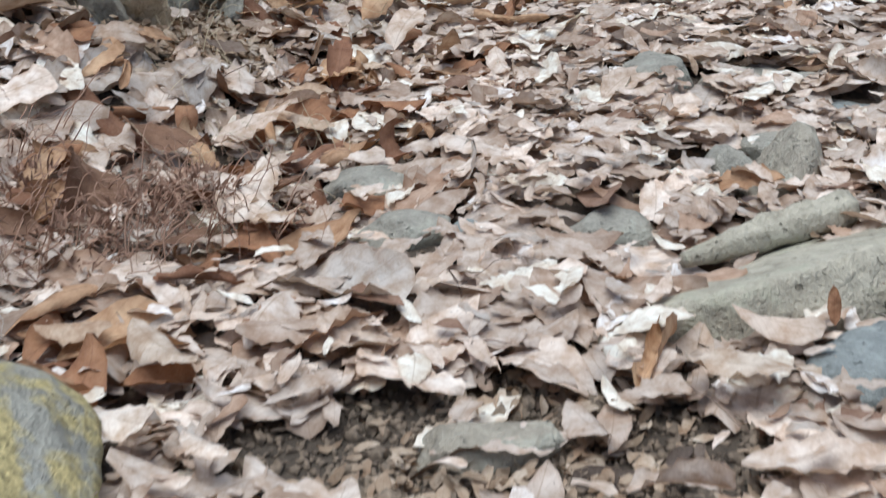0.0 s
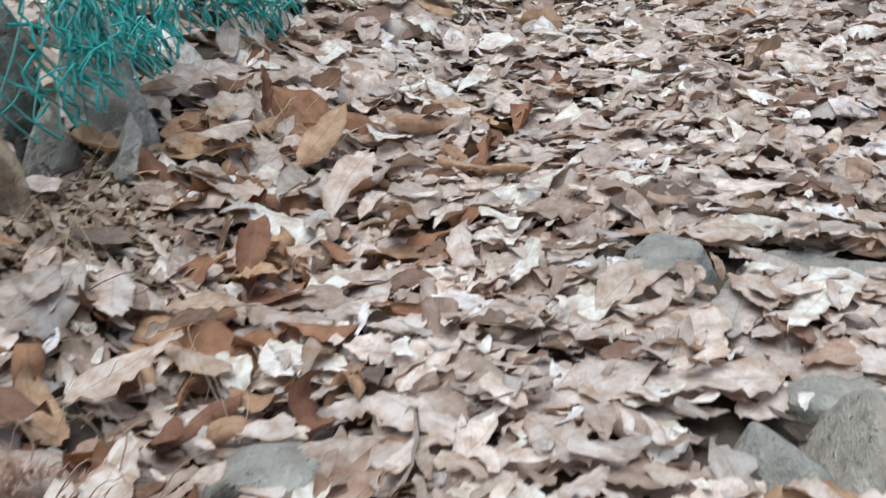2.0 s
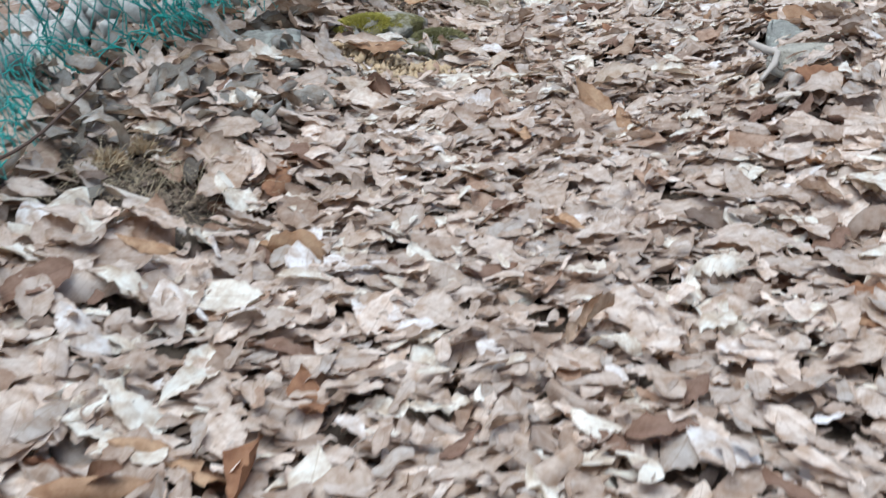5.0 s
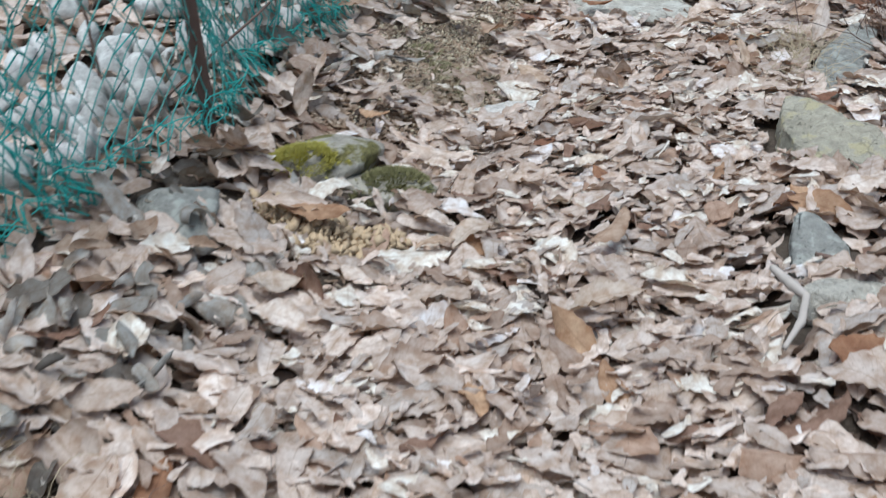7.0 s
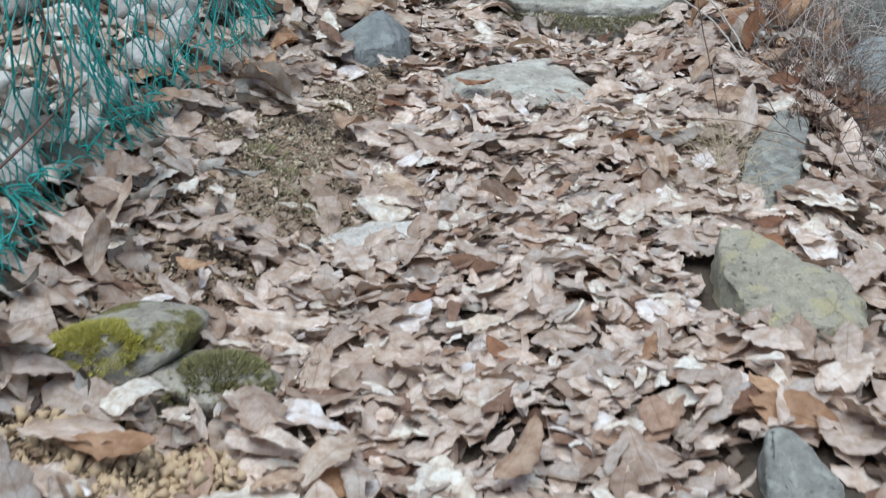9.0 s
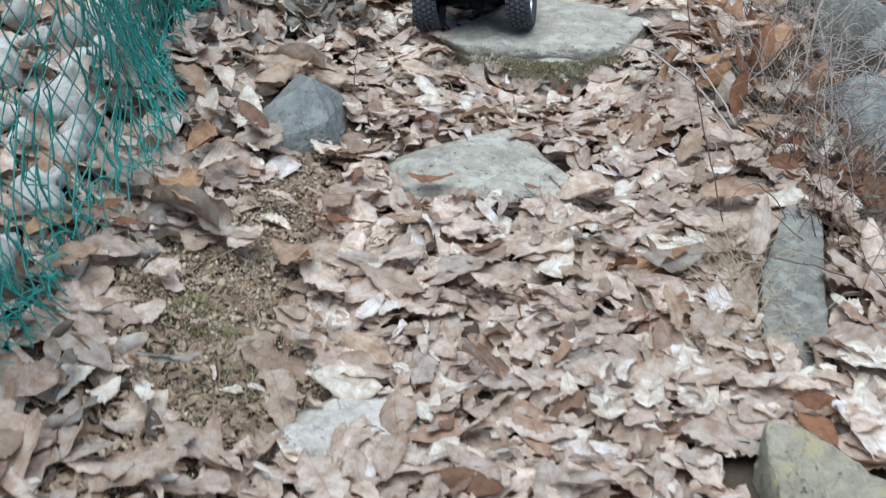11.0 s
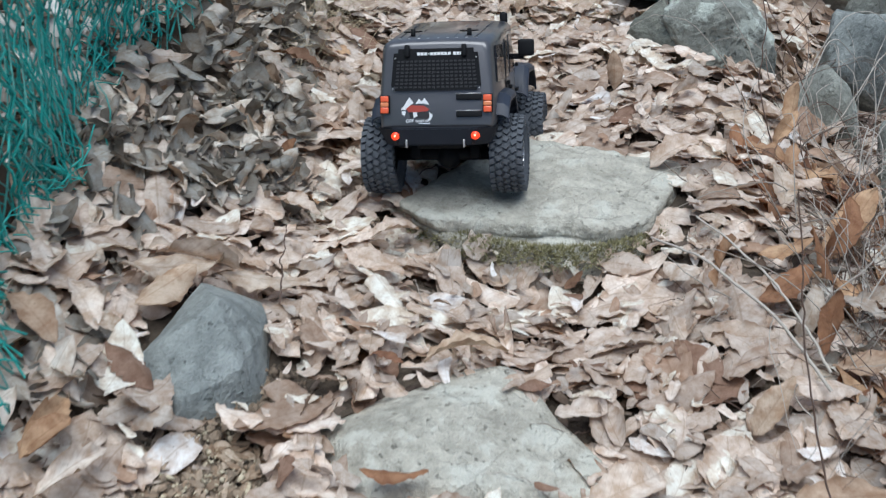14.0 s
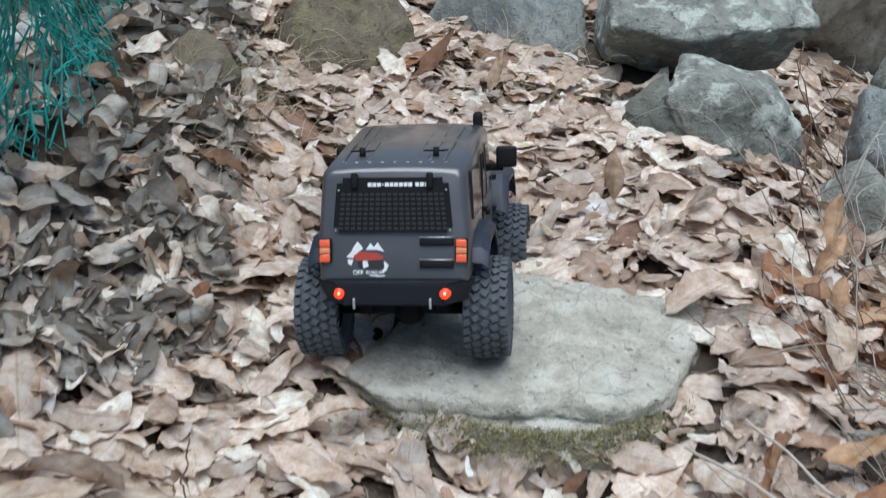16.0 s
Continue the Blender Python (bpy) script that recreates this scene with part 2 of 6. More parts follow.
M_LOG = rock_material("weathered_wood", (0.23, 0.20, 0.14), (0.44, 0.40, 0.31), (0.56, 0.53, 0.43), (0.36, 0.37, 0.27), 0.4)
M_OLIVE = plain_material("dull_olive_moss", (0.22, 0.205, 0.11), 0.95, grain=90, amount=0.5)
M_MOSS = plain_material("moss", (0.38, 0.35, 0.085), 0.95, grain=90, amount=0.5)
M_DARKMOSS = plain_material("dark_moss", (0.20, 0.19, 0.085), 0.95, grain=90, amount=0.5)
M_DRYMOSS = plain_material("dry_yellow_moss", (0.39, 0.30, 0.19), 0.95, grain=90, amount=0.4)
M_LIME = plain_material("yellow_green_moss", (0.56, 0.47, 0.21), 0.95, grain=90, amount=0.4)
M_CLOD = plain_material("dry_clod", (0.42, 0.37, 0.27), 0.95, grain=120, amount=0.5)
M_GRASS = plain_material("dry_grass", (0.44, 0.37, 0.25), 0.85, grain=40, amount=0.3)
M_WEED = plain_material("dead_weed", (0.24, 0.145, 0.10), 0.9, grain=80, amount=0.45)
M_TWIG = plain_material("grey_twig", (0.36, 0.325, 0.285), 0.85, grain=60, amount=0.35)
M_STEM = plain_material("brown_stem", (0.13, 0.085, 0.065), 0.85, grain=60, amount=0.35)
M_NET = plain_material("green_net", (0.025, 0.30, 0.265), 0.5, grain=50, amount=0.35)
M_NET_OLD = plain_material("faded_net", (0.07, 0.25, 0.22), 0.7, grain=50, amount=0.4)
M_RUST = plain_material("rusty_iron", (0.075, 0.047, 0.035), 0.85, 0.1, grain=70, amount=0.5)
M_PAINT = plain_material("grey_metal_paint", (0.098, 0.098, 0.106), 0.36, 0.45, grain=30, amount=0.15, coat=0.8)
M_PLASTIC = plain_material("black_plastic", (0.007, 0.0075, 0.009), 0.6, grain=60, amount=0.2, spec=0.14)
M_FLARE = plain_material("navy_satin_plastic", (0.021, 0.027, 0.043), 0.45, grain=40, amount=0.2, spec=0.4)
M_BUMPER = plain_material("black_bumper_plastic", (0.010, 0.012, 0.018), 0.5, grain=50, amount=0.2, spec=0.3)
M_TYRE = plain_material("dusty_rubber", (0.062, 0.069, 0.080), 0.85, grain=90, amount=0.6, spec=0.3)
M_RIM = plain_material("silver_rim", (0.55, 0.56, 0.58), 0.35, 0.9, grain=50, amount=0.1)
M_GLASS = plain_material("dark_window_film", (0.012, 0.012, 0.013), 0.14, grain=30, amount=0.1)
M_GRILLE = plain_material("grille_print", (0.026, 0.026, 0.029), 0.5, grain=40, amount=0.2, spec=0.3)
M_AMBER = plain_material("amber_lens", (0.72, 0.11, 0.04), 0.25, grain=40, amount=0.15, coat=0.5)
M_AMBER_PALE = plain_material("pale_amber_lens", (0.62, 0.21, 0.085), 0.25, grain=40, amount=0.15, coat=0.5)
M_WHITE = plain_material("white_print", (0.72, 0.74, 0.76), 0.5, grain=40, amount=0.1)
M_DECAL = plain_material("faded_white_print", (0.62, 0.65, 0.68), 0.5, grain=200, amount=0.3)
M_RED = plain_material("red_print", (0.32, 0.045, 0.03), 0.5, grain=40, amount=0.2)
M_HOOK = plain_material("steel_hook", (0.5, 0.5, 0.5), 0.4, 0.7, grain=40, amount=0.2)
red_glow = Nodes("red_lamp", 0.3)
red_glow.bsdf.inputs["Emission Color"].default_value = (1.0, 0.06, 0.015, 1)
red_glow.bsdf.inputs["Emission Strength"].default_value = 1.1
M_REDLAMP = red_glow.done((0.5, 0.03, 0.01))
core = Nodes("lamp_core", 0.3)
core.bsdf.inputs["Emission Color"].default_value = (1.0, 0.28, 0.14, 1)
core.bsdf.inputs["Emission Strength"].default_value = 2.6
M_CORE = core.done((0.8, 0.5, 0.4))


# ---- building helpers ----
def part(name, bm, material, parent=None, label="", smooth=True):
    """Links a bmesh as one mesh object, under a thing or a part."""
    mesh = bpy.data.meshes.new(name)
    bm.to_mesh(mesh)
    bm.free()
    mesh.materials.append(material)
    mesh.shade_smooth() if smooth else None
    ob = new(name, mesh)
    ob.parent = parent
    if label:
        tagged(ob, label)
    return ob


def raw_mesh(name, verts, faces, material, uvs=None, smooth=True):
    """A mesh from arrays; faces are all of one size."""
    mesh = bpy.data.meshes.new(name)
    faces = np.asarray(faces, np.int32)
    mesh.vertices.add(len(verts))
    mesh.vertices.foreach_set("co", np.asarray(verts, np.float32).ravel())
    k = faces.shape[1]
    mesh.loops.add(faces.size)
    mesh.loops.foreach_set("vertex_index", faces.ravel())
    mesh.polygons.add(len(faces))
    mesh.polygons.foreach_set("loop_start", np.arange(0, faces.size, k, dtype=np.int32))
    mesh.update(calc_edges=True)
    if uvs is not None:
        layer = mesh.uv_layers.new(name="map")
        layer.data.foreach_set("uv", np.asarray(uvs, np.float32)[faces.ravel()].ravel())
    mesh.materials.append(material)
    if smooth:
        mesh.shade_smooth()
    mesh.validate()
    return mesh


def box(bm, center, size, bevel=0.0, seg=2, m=None):
    made = bmesh.ops.create_cube(bm, size=1.0, matrix=Matrix.Translation(center) @ (m or Matrix()) @ Matrix.Diagonal((*size, 1)))
    if bevel:
        edges = list({e for v in made["verts"] for e in v.link_edges})
        bmesh.ops.bevel(bm, geom=edges, offset=bevel, segments=seg, affect="EDGES", profile=0.6)


def rod(bm, a, b, ra, rb=None, seg=10):
    a, b = Vector(a), Vector(b)
    turn = (b - a).to_track_quat("Z", "Y").to_matrix().to_4x4()
    bmesh.ops.create_cone(bm, cap_ends=True, segments=seg, radius1=ra, radius2=ra if rb is None else rb, depth=(b - a).length, matrix=Matrix.Translation((a + b) / 2) @ turn)


def tubes(paths, radii, sides=4):
    """Arrays of one mesh of thin tubes along point lists."""
    verts, faces, base = [], [], 0
    ang = np.arange(sides) * 2 * np.pi / sides
    for pts, rad in zip(paths, radii):
        p = np.asarray(pts, float)
        k = len(p)
        d = np.gradient(p, axis=0)
        d /= np.linalg.norm(d, axis=1, keepdims=True) + 1e-9
        ref = np.where(np.abs(d[:, 2:3]) > 0.9, [[1.0, 0, 0]], [[0, 0, 1.0]])
        s = np.cross(d, ref)
        s /= np.linalg.norm(s, axis=1, keepdims=True) + 1e-9
        w = np.cross(s, d)
        r = np.broadcast_to(np.asarray(rad, float), (k,))[:, None, None]
        ring = p[:, None, :] + r * (np.cos(ang)[None, :, None] * s[:, None, :] + np.sin(ang)[None, :, None] * w[:, None, :])
        verts.append(ring.reshape(-1, 3))
        i = np.arange(k - 1)[:, None] * sides
        j = np.arange(sides)[None, :]
        j2 = (j + 1) % sides
        q = np.stack([i + j, i + j2, i + sides + j2, i + sides + j], -1).reshape(-1, 4) + base
        faces.append(q)
        base += k * sides
    return np.concatenate(verts), np.concatenate(faces)


def stuff(name, mesh, label, category, parent=None):
    ob = new(name, mesh)
    ob.parent = parent
    return tagged(ob, label, category if not parent else "", kind="stuff")


# ---- ground ----
def ramp01(a, lo, hi):
    t = np.clip((a - lo) / (hi - lo), 0, 1)
    return t * t * (3 - 2 * t)


def rise(a, soft=0.006):
    return 0.5 * (a + np.sqrt(a * a + soft))


def side_of(x, y):
    """How far a place lies to the left of the path's middle line."""
    return -0.05 + 0.267 * y - x


def bell(x, y, cx, cy, r):
    return np.exp(-((x - cx) ** 2 + (y - cy) ** 2) / (r * r))


def wave(x, y, f, ph):
    return np.sin(f * x + ph + 1.3 * np.sin(f * 0.7 * y + ph * 2)) * np.sin(f * 0.9 * y - ph + 1.1 * np.sin(f * 0.6 * x))


def height(x, y):
    x, y = np.asarray(x, float), np.asarray(y, float)
    u = side_of(x, y) + 0.05 * ramp01(y, 4.0, 4.5) + 0.17 * ramp01(y, 4.9, 5.4)
    z = 0.42 * rise(u - 0.29) - 0.24 * rise(u - 0.75)
    z = 1.2 * np.tanh(z / 1.2) - 0.014
    w = side_of(x, y)
    crest = 0.06 * np.exp(-(((y - 2.95) / 0.35) ** 2)) + 0.035 * np.exp(-(((y - 4.65) / 0.4) ** 2))
    z = z + crest * np.exp(-(((w + 0.45) / 0.12) ** 2))
    z = z - 0.02 * ramp01(-w, 0.1, 0.4) * (1 - ramp01(y, 2.3, 2.8))
    z = z - 0.45 * np.tanh(rise(-w - 0.63) / 0.6) * ramp01(y + 1.4 * np.clip(-w - 0.9, 0, 3), 3.1, 3.5 + 0.8 * np.clip(-w - 0.9, 0, 3)) * (1 - ramp01(x, 2.6, 6.0)) * (1 - ramp01(y, 7.5, 11.0))
    z = z - 0.035 * bell(x, y, 0.76, 3.83, 0.24) - 0.05 * bell(x, y, 1.44, 5.2, 0.13) - 0.048 * bell(x, y, 1.40, 4.72, 0.17) - 0.012 * bell(x, y, 1.3, 4.6, 0.3)
    z = z + 0.4 * np.tanh(0.3 * rise(y - 6.15) / 0.4)
    z = z + 0.06 * bell(x, y, -0.22, 1.24, 0.13)
    near = 1 / (1 + (x * x + y * y) / 400)
    return z + near * (0.008 * wave(x, y, 7.0, 0.4) + 0.005 * wave(x, y, 17.0, 1.7))


def spread(lo, hi, step, far):
    """Even steps between lo and hi, and growing ones out to far."""
    mid = list(np.arange(lo, hi + 1e-6, step))
    d, left, right = step, [lo], [hi]
    while right[-1] < far:
        d *= 1.35
        right.append(right[-1] + d)
        left.append(left[-1] - d)
    return np.array(left[:0:-1] + mid + right[1:])


gx, gy = spread(-1.6, 3.4, 0.03, 450), spread(-1.0, 7.4, 0.03, 450)
X, Y = np.meshgrid(gx, gy)
Z = height(X, Y)
idx = np.arange(X.size).reshape(X.shape)
quads = np.stack([idx[:-1, :-1], idx[:-1, 1:], idx[1:, 1:], idx[1:, :-1]], -1).reshape(-1, 4)
ground = new("ground", raw_mesh("ground", np.stack([X, Y, Z], -1).reshape(-1, 3), quads, M_HUMUS_SHADE))
tagged(ground, "brown forest soil under a thick litter of dry leaves", "ground", kind="structure")


def on(x, y, up=0.0):
    return (x, y, float(height(x, y)) + up)


# ---- rocks ----
def faceted(seed, size, planes=(), count=13, sub=4, soft=16, rough=0.055, grain=16.0, split=0.0, scar=None):
    """A stone: a ball cut by flat planes, with worn edges and an uneven skin. planes: (normal, distance) of its own main faces;
    split: the height of a split along its front; scar: place and radius of a round scar on its top."""
    r = np.random.default_rng(seed)
    bm = bmesh.new()
    bmesh.ops.create_icosphere(bm, subdivisions=sub, radius=1.0)
    v = np.array([p.co[:] for p in bm.verts])
    v /= np.linalg.norm(v, axis=1, keepdims=True)
    n = r.normal(size=(count, 3))
    n /= np.linalg.norm(n, axis=1, keepdims=True)
    d = r.uniform(0.72, 0.98, count)
    for own_n, own_d in planes:
        own = np.array(own_n, float)
        n = np.vstack([n, own / np.linalg.norm(own)])
        d = np.append(d, own_d)
    hit = np.clip(v @ n.T, 0.02, None) / d
    rad = (hit**soft).sum(1) ** (-1 / soft)
    p = v * np.minimum(rad, 1.35)[:, None] * np.array(size)
    k = float(np.mean(size))
    if split:
        level = split + np.array([0.007 * noise.noise(Vector((a * 14, b * 9, seed))) + 0.003 * noise.noise(Vector((a * 60, b * 40, seed))) for a, b, _ in p])
        out = np.linalg.norm(p * (1, 1, 0), axis=1, keepdims=True)
        flat_way = p * (1, 1, 0) / np.maximum(out, 1e-6)
        step = 0.5 + 0.5 * np.tanh((p[:, 2] - level) / 0.002)
        front = ramp01(-p[:, 1], -0.02, 0.03) * ramp01(out[:, 0], 0.09, 0.13)
        p = p + flat_way * ((0.006 * (1 - step) - 0.007 * np.exp(-(((p[:, 2] - level) / 0.003) ** 2))) * front)[:, None]
    if scar:
        d = np.hypot(p[:, 0] - scar[0], p[:, 1] - scar[1]) + 0.003 * np.sin(p[:, 0] * 200)
        p[:, 2] -= (p[:, 2] > 0) * (0.006 * np.exp(-(((d - scar[2]) / 0.005) ** 2)) + 0.002 * (d < scar[2]))
    for vert, q in zip(bm.verts, p):
        q = Vector(q)
        o = Vector((seed * 3.1, seed * 1.7, 0))
        bend = noise.fractal(q * (grain * 0.35) + o, 0.8, 2.0, 4) * rough * 1.2 + noise.fractal(q * grain * 2.2 + o, 0.7, 2.0, 3) * rough * 0.4
        vert.co = q + q.normalized() * bend * k * 2
    return bm


def rock(name, label, loc, size, turn, seed, material, tilt=(0, 0), parent=None, **shape):
    ob = part(name, faceted(seed, size, **shape), material)
    ob.matrix_world = pose(loc[0], loc[1], loc[2], tilt[0], tilt[1], turn)
    return tagged(ob, label, "rock")


def low(x, y, dz):
    return on(x, y, dz)


flat_rock = rock("flat_rock", "large flat grey-green stone slab bedded in dry leaves", (1.452, 4.930, -0.045), (0.225, 0.172, 0.085), -24, 3, M_SLAB,
                 planes=(((0, 0, 1), 0.86), ((0.05, 0.1, 1), 0.88), ((0, -1, 0.08), 0.80), ((1, -0.2, 0.1), 0.9), ((-1, 0.5, 0.5), 0.9), ((0.2, 1, 0.3), 0.95)), count=7, sub=6, soft=38, rough=0.03, grain=20, split=0.047, scar=(0.108, -0.018, 0.022))
rock("flat_rock", "smaller flat grey stone lying level with the leaves", (1.138, 4.43, -0.036), (0.185, 0.135, 0.06), -22, 8, M_SLAB,
     planes=(((0, 0, 1), 0.84), ((0.1, -1, 0.5), 0.9)), count=8, sub=5, soft=20, rough=0.02)
def hull_rock(name, label, points, seed, material, edge=0.006, rough=0.004, cuts=5):
    """A split stone with flat faces between given corners, its edges chipped and its skin uneven."""
    c = Vector([sum(p[i] for p in points) / len(points) for i in range(3)])
    bm = bmesh.new()
    for p in points:
        bm.verts.new(Vector(p) - c)
    bmesh.ops.convex_hull(bm, input=bm.verts)
    bmesh.ops.bevel(bm, geom=list(bm.edges), offset=edge, segments=2, affect="EDGES", profile=0.6)
    bmesh.ops.triangulate(bm, faces=bm.faces)
    for _ in range(cuts):
        long = [e for e in bm.edges if e.calc_length() > 0.012]
        if long:
            bmesh.ops.subdivide_edges(bm, edges=long, cuts=1)
            bmesh.ops.triangulate(bm, faces=bm.faces)
    o = Vector((seed * 3.1, seed * 1.7, 0))
    for vert in bm.verts:
        q = vert.co
        n = noise.fractal(q * 14 + o, 0.8, 2.0, 5) * 1.6 + noise.fractal(q * 70 + o, 0.8, 2.0, 3) * 0.5
        vert.co = q + q.normalized() * (n * 0.7 - 0.6) * rough
    bmesh.ops.recalc_face_normals(bm, faces=bm.faces)
    ob = part(name, bm, material)
    ob.location = c
    return tagged(ob, label, "rock")


hull_rock("angular_rock", "blue-grey angular stone with a sharp ridge", [
    (0.90, 4.79, -0.05), (0.99, 4.70, -0.05), (0.955, 4.57, -0.05), (0.83, 4.50, -0.05), (0.765, 4.60, -0.05), (0.82, 4.70, -0.05),
    (0.902, 4.750, 0.068), (0.982, 4.765, 0.010), (0.978, 4.70, 0.028), (0.912, 4.66, 0.098), (0.925, 4.575, 0.050), (0.838, 4.535, 0.050), (0.800, 4.62, 0.058)], 21, M_BLUE, 0.003, 0.0025)
rock("mossy_rock", "pale boulder covered with yellow-green moss", (-0.165, 0.40, -0.015), (0.135, 0.20, 0.11), 20, 5, M_MOSSA, sub=5, soft=9, rough=0.04)
rock("rock", "rounded grey stone leaning on another stone", (0.488, 1.055, -0.045), (0.038, 0.068, 0.068), 15, 31, M_GREY, sub=4, soft=12)
rock("rock", "tan-grey stone with a dark cleft beside it", (0.555, 1.035, -0.045), (0.044, 0.075, 0.06), -20, 32, M_TAN, sub=4, soft=12)
rock("rock", "long pale stone beam half buried in leaves", (0.545, 0.765, -0.045), (0.18, 0.06, 0.07), 28, 33, M_LOG,
     planes=(((0, 0.25, 1), 0.8), ((0, -1, 0.4), 0.85), ((-1, -0.6, 0.2), 0.92)), count=6, sub=5, soft=22, rough=0.018)
for n, (x, y, z, sx, sy, sz, turn, mat, label) in enumerate([
    (0.67, 1.27, -0.01, 0.045, 0.05, 0.04, 30, M_BLUE, "dark blue-grey stone beside the path"),
    (0.56, 0.62, -0.01, 0.06, 0.045, 0.045, 40, M_BLUE, "blue-grey stone beside a stone beam"),
    (0.16, 0.915, 0.012, 0.048, 0.032, 0.028, 5, M_GREY, "small rounded grey stone in the track"),
    (0.222, 0.885, 0.012, 0.026, 0.024, 0.02, 5, M_BLUE, "small dark pebble in the track"),
    (0.36, 0.89, 0.01, 0.056, 0.036, 0.03, -5, M_GREY, "grey stone in the wheel track"),
    (0.10, 1.035, 0.012, 0.06, 0.026, 0.024, 6, M_GREY, "flat grey stone under leaves"),
    (0.245, 0.515, 0.012, 0.05, 0.036, 0.026, 12, M_TAN, "flat brown stone in the bare wheel track"),
    (0.80, 3.855, 0.016, 0.095, 0.055, 0.024, 20, M_PALESTONE, "flat stone crusted with white lichen in the path"),
    (0.455, 1.385, 0.012, 0.045, 0.04, 0.04, 33, M_GREY, "grey-green stone at the track's edge"),
    (0.51, 1.33, 0.01, 0.022, 0.018, 0.03, 70, M_TAN, "small tan stone standing on edge"),
    (0.585, 1.395, -0.002, 0.085, 0.04, 0.03, -4, M_GREY, "low pale stone half under leaves"),
    (0.545, 1.165, 0.004, 0.055, 0.038, 0.03, 12, M_GREY, "pale grey stone sunk in the leaves"),
    (0.76, 1.62, -0.02, 0.07, 0.05, 0.04, 12, M_TAN, "tan stone at the edge of the path"),
    (1.16, 2.885, 0.015, 0.062, 0.028, 0.03, 4, M_SLAB, "flat grey-green stone beside a stick"),
    (0.222, 3.165, -0.004, 0.10, 0.06, 0.04, -10, M_PALEBLUE, "low blue-grey stone beneath the net"),
]):
    rock("rock", label, low(x, y, z - 0.008), (sx, sy, sz), turn, 40 + n, mat, sub=4, soft=30, count=10, rough=0.085, planes=(((0.1, -0.1, 1), 0.8),))
moss_rock_a = rock("mossy_rock", "round stone capped with bright green moss", low(0.437, 3.455, 0.010), (0.112, 0.066, 0.042), 12, 61, M_MOSSROCK, sub=4, soft=14, planes=(((0, 0.05, 1), 0.72), ((0.1, -1, 0.5), 0.8)))
moss_rock_b = rock("mossy_rock", "low stone covered with dark green moss", low(0.558, 3.40, 0.010), (0.078, 0.062, 0.038), -12, 62, M_MOSSROCK, sub=4, soft=9)
hull_rock("slate_slab", "long grey slate slab tilted at the gully's edge", [
    (1.368, 3.78, 0.002), (1.458, 3.755, -0.008), (1.55, 3.94, 0.0), (1.632, 4.105, 0.008), (1.615, 4.15, 0.012), (1.585, 4.145, 0.012), (1.452, 3.966, 0.012),
    (1.38, 3.78, -0.2), (1.475, 3.76, -0.2), (1.65, 4.11, -0.2), (1.60, 4.15, -0.2), (1.47, 3.97, -0.2)], 63, M_PALEBLUE, 0.005, 0.005)
hull_rock("rock", "wedge-shaped grey stone stained with yellow lichen", [
    (1.286, 3.635, 0.055), (1.325, 3.60, 0.06), (1.405, 3.455, 0.048), (1.43, 3.44, 0.02), (1.405, 3.385, 0.015), (1.25, 3.375, 0.03), (1.235, 3.37, -0.1),
    (1.45, 3.44, -0.1), (1.42, 3.37, -0.1), (1.29, 3.68, -0.1), (1.23, 3.56, -0.1), (1.248, 3.52, 0.04)], 64, M_YELLOW, 0.005, 0.007)
hull_rock("rock", "pale blue-grey squared stone standing in leaves", [
    (1.155, 3.125, 0.065), (1.175, 3.135, 0.068), (1.20, 3.10, 0.062), (1.207, 3.04, 0.052), (1.182, 2.985, 0.035), (1.12, 3.0, 0.04), (1.125, 3.05, 0.055),
    (1.15, 3.14, -0.05), (1.21, 3.12, -0.05), (1.24, 3.04, -0.05), (1.20, 2.97, -0.05), (1.11, 2.98, -0.05)], 65, M_PALEBLUE, 0.006, 0.005)
for n, (x, y, z, sx, sy, sz, turn, mat, label) in enumerate([
    (1.635, 3.93, -0.13, 0.085, 0.13, 0.11, -30, M_GREY, "weathered grey stone in the gully"),
    (1.60, 3.70, -0.22, 0.08, 0.11, 0.12, 10, M_BLUE, "dark stone low in the gully"),
    (1.80, 4.22, -0.17, 0.11, 0.10, 0.12, 25, M_BOULDER, "dark blue stone in the gully"),
    (1.86, 3.9, -0.33, 0.13, 0.16, 0.13, 60, M_GREY, "grey gully stone among twigs"),
    (2.02, 4.55, -0.16, 0.10, 0.13, 0.10, -15, M_BLUE, "blue-grey stone behind dry vines"),
    (2.2, 4.95, -0.12, 0.12, 0.10, 0.11, 30, M_BOULDER, "grey stone below the boulder"),
    (2.14, 5.20, -0.10, 0.06, 0.07, 0.09, 12, M_BOULDER, "pale grey stone beside the boulder"),
    (2.33, 5.36, -0.07, 0.10, 0.11, 0.11, 42, M_BLUE, "blue-grey stone with green moss at its foot"),
    (2.62, 5.55, 0.02, 0.18, 0.16, 0.20, 20, M_BOULDER, "large grey boulder above the gully"),
]):
    rock("rock", label, (x, y, z), (sx, sy, sz), turn, 80 + n, mat, sub=4, soft=16)
hull_rock("boulder", "lichen-spotted grey boulder at the path's edge", [
    (1.875, 5.416, 0.070), (1.922, 5.385, 0.098), (1.975, 5.345, 0.100), (2.02, 5.315, 0.082), (2.062, 5.284, 0.025), (2.08, 5.30, -0.09), (2.01, 5.285, -0.09), (1.935, 5.32, -0.09),
    (1.882, 5.375, 0.03), (1.96, 5.52, 0.080), (2.09, 5.46, 0.060), (2.15, 5.42, -0.09), (1.92, 5.53, -0.09)], 95, M_BOULDER, 0.008, 0.010)
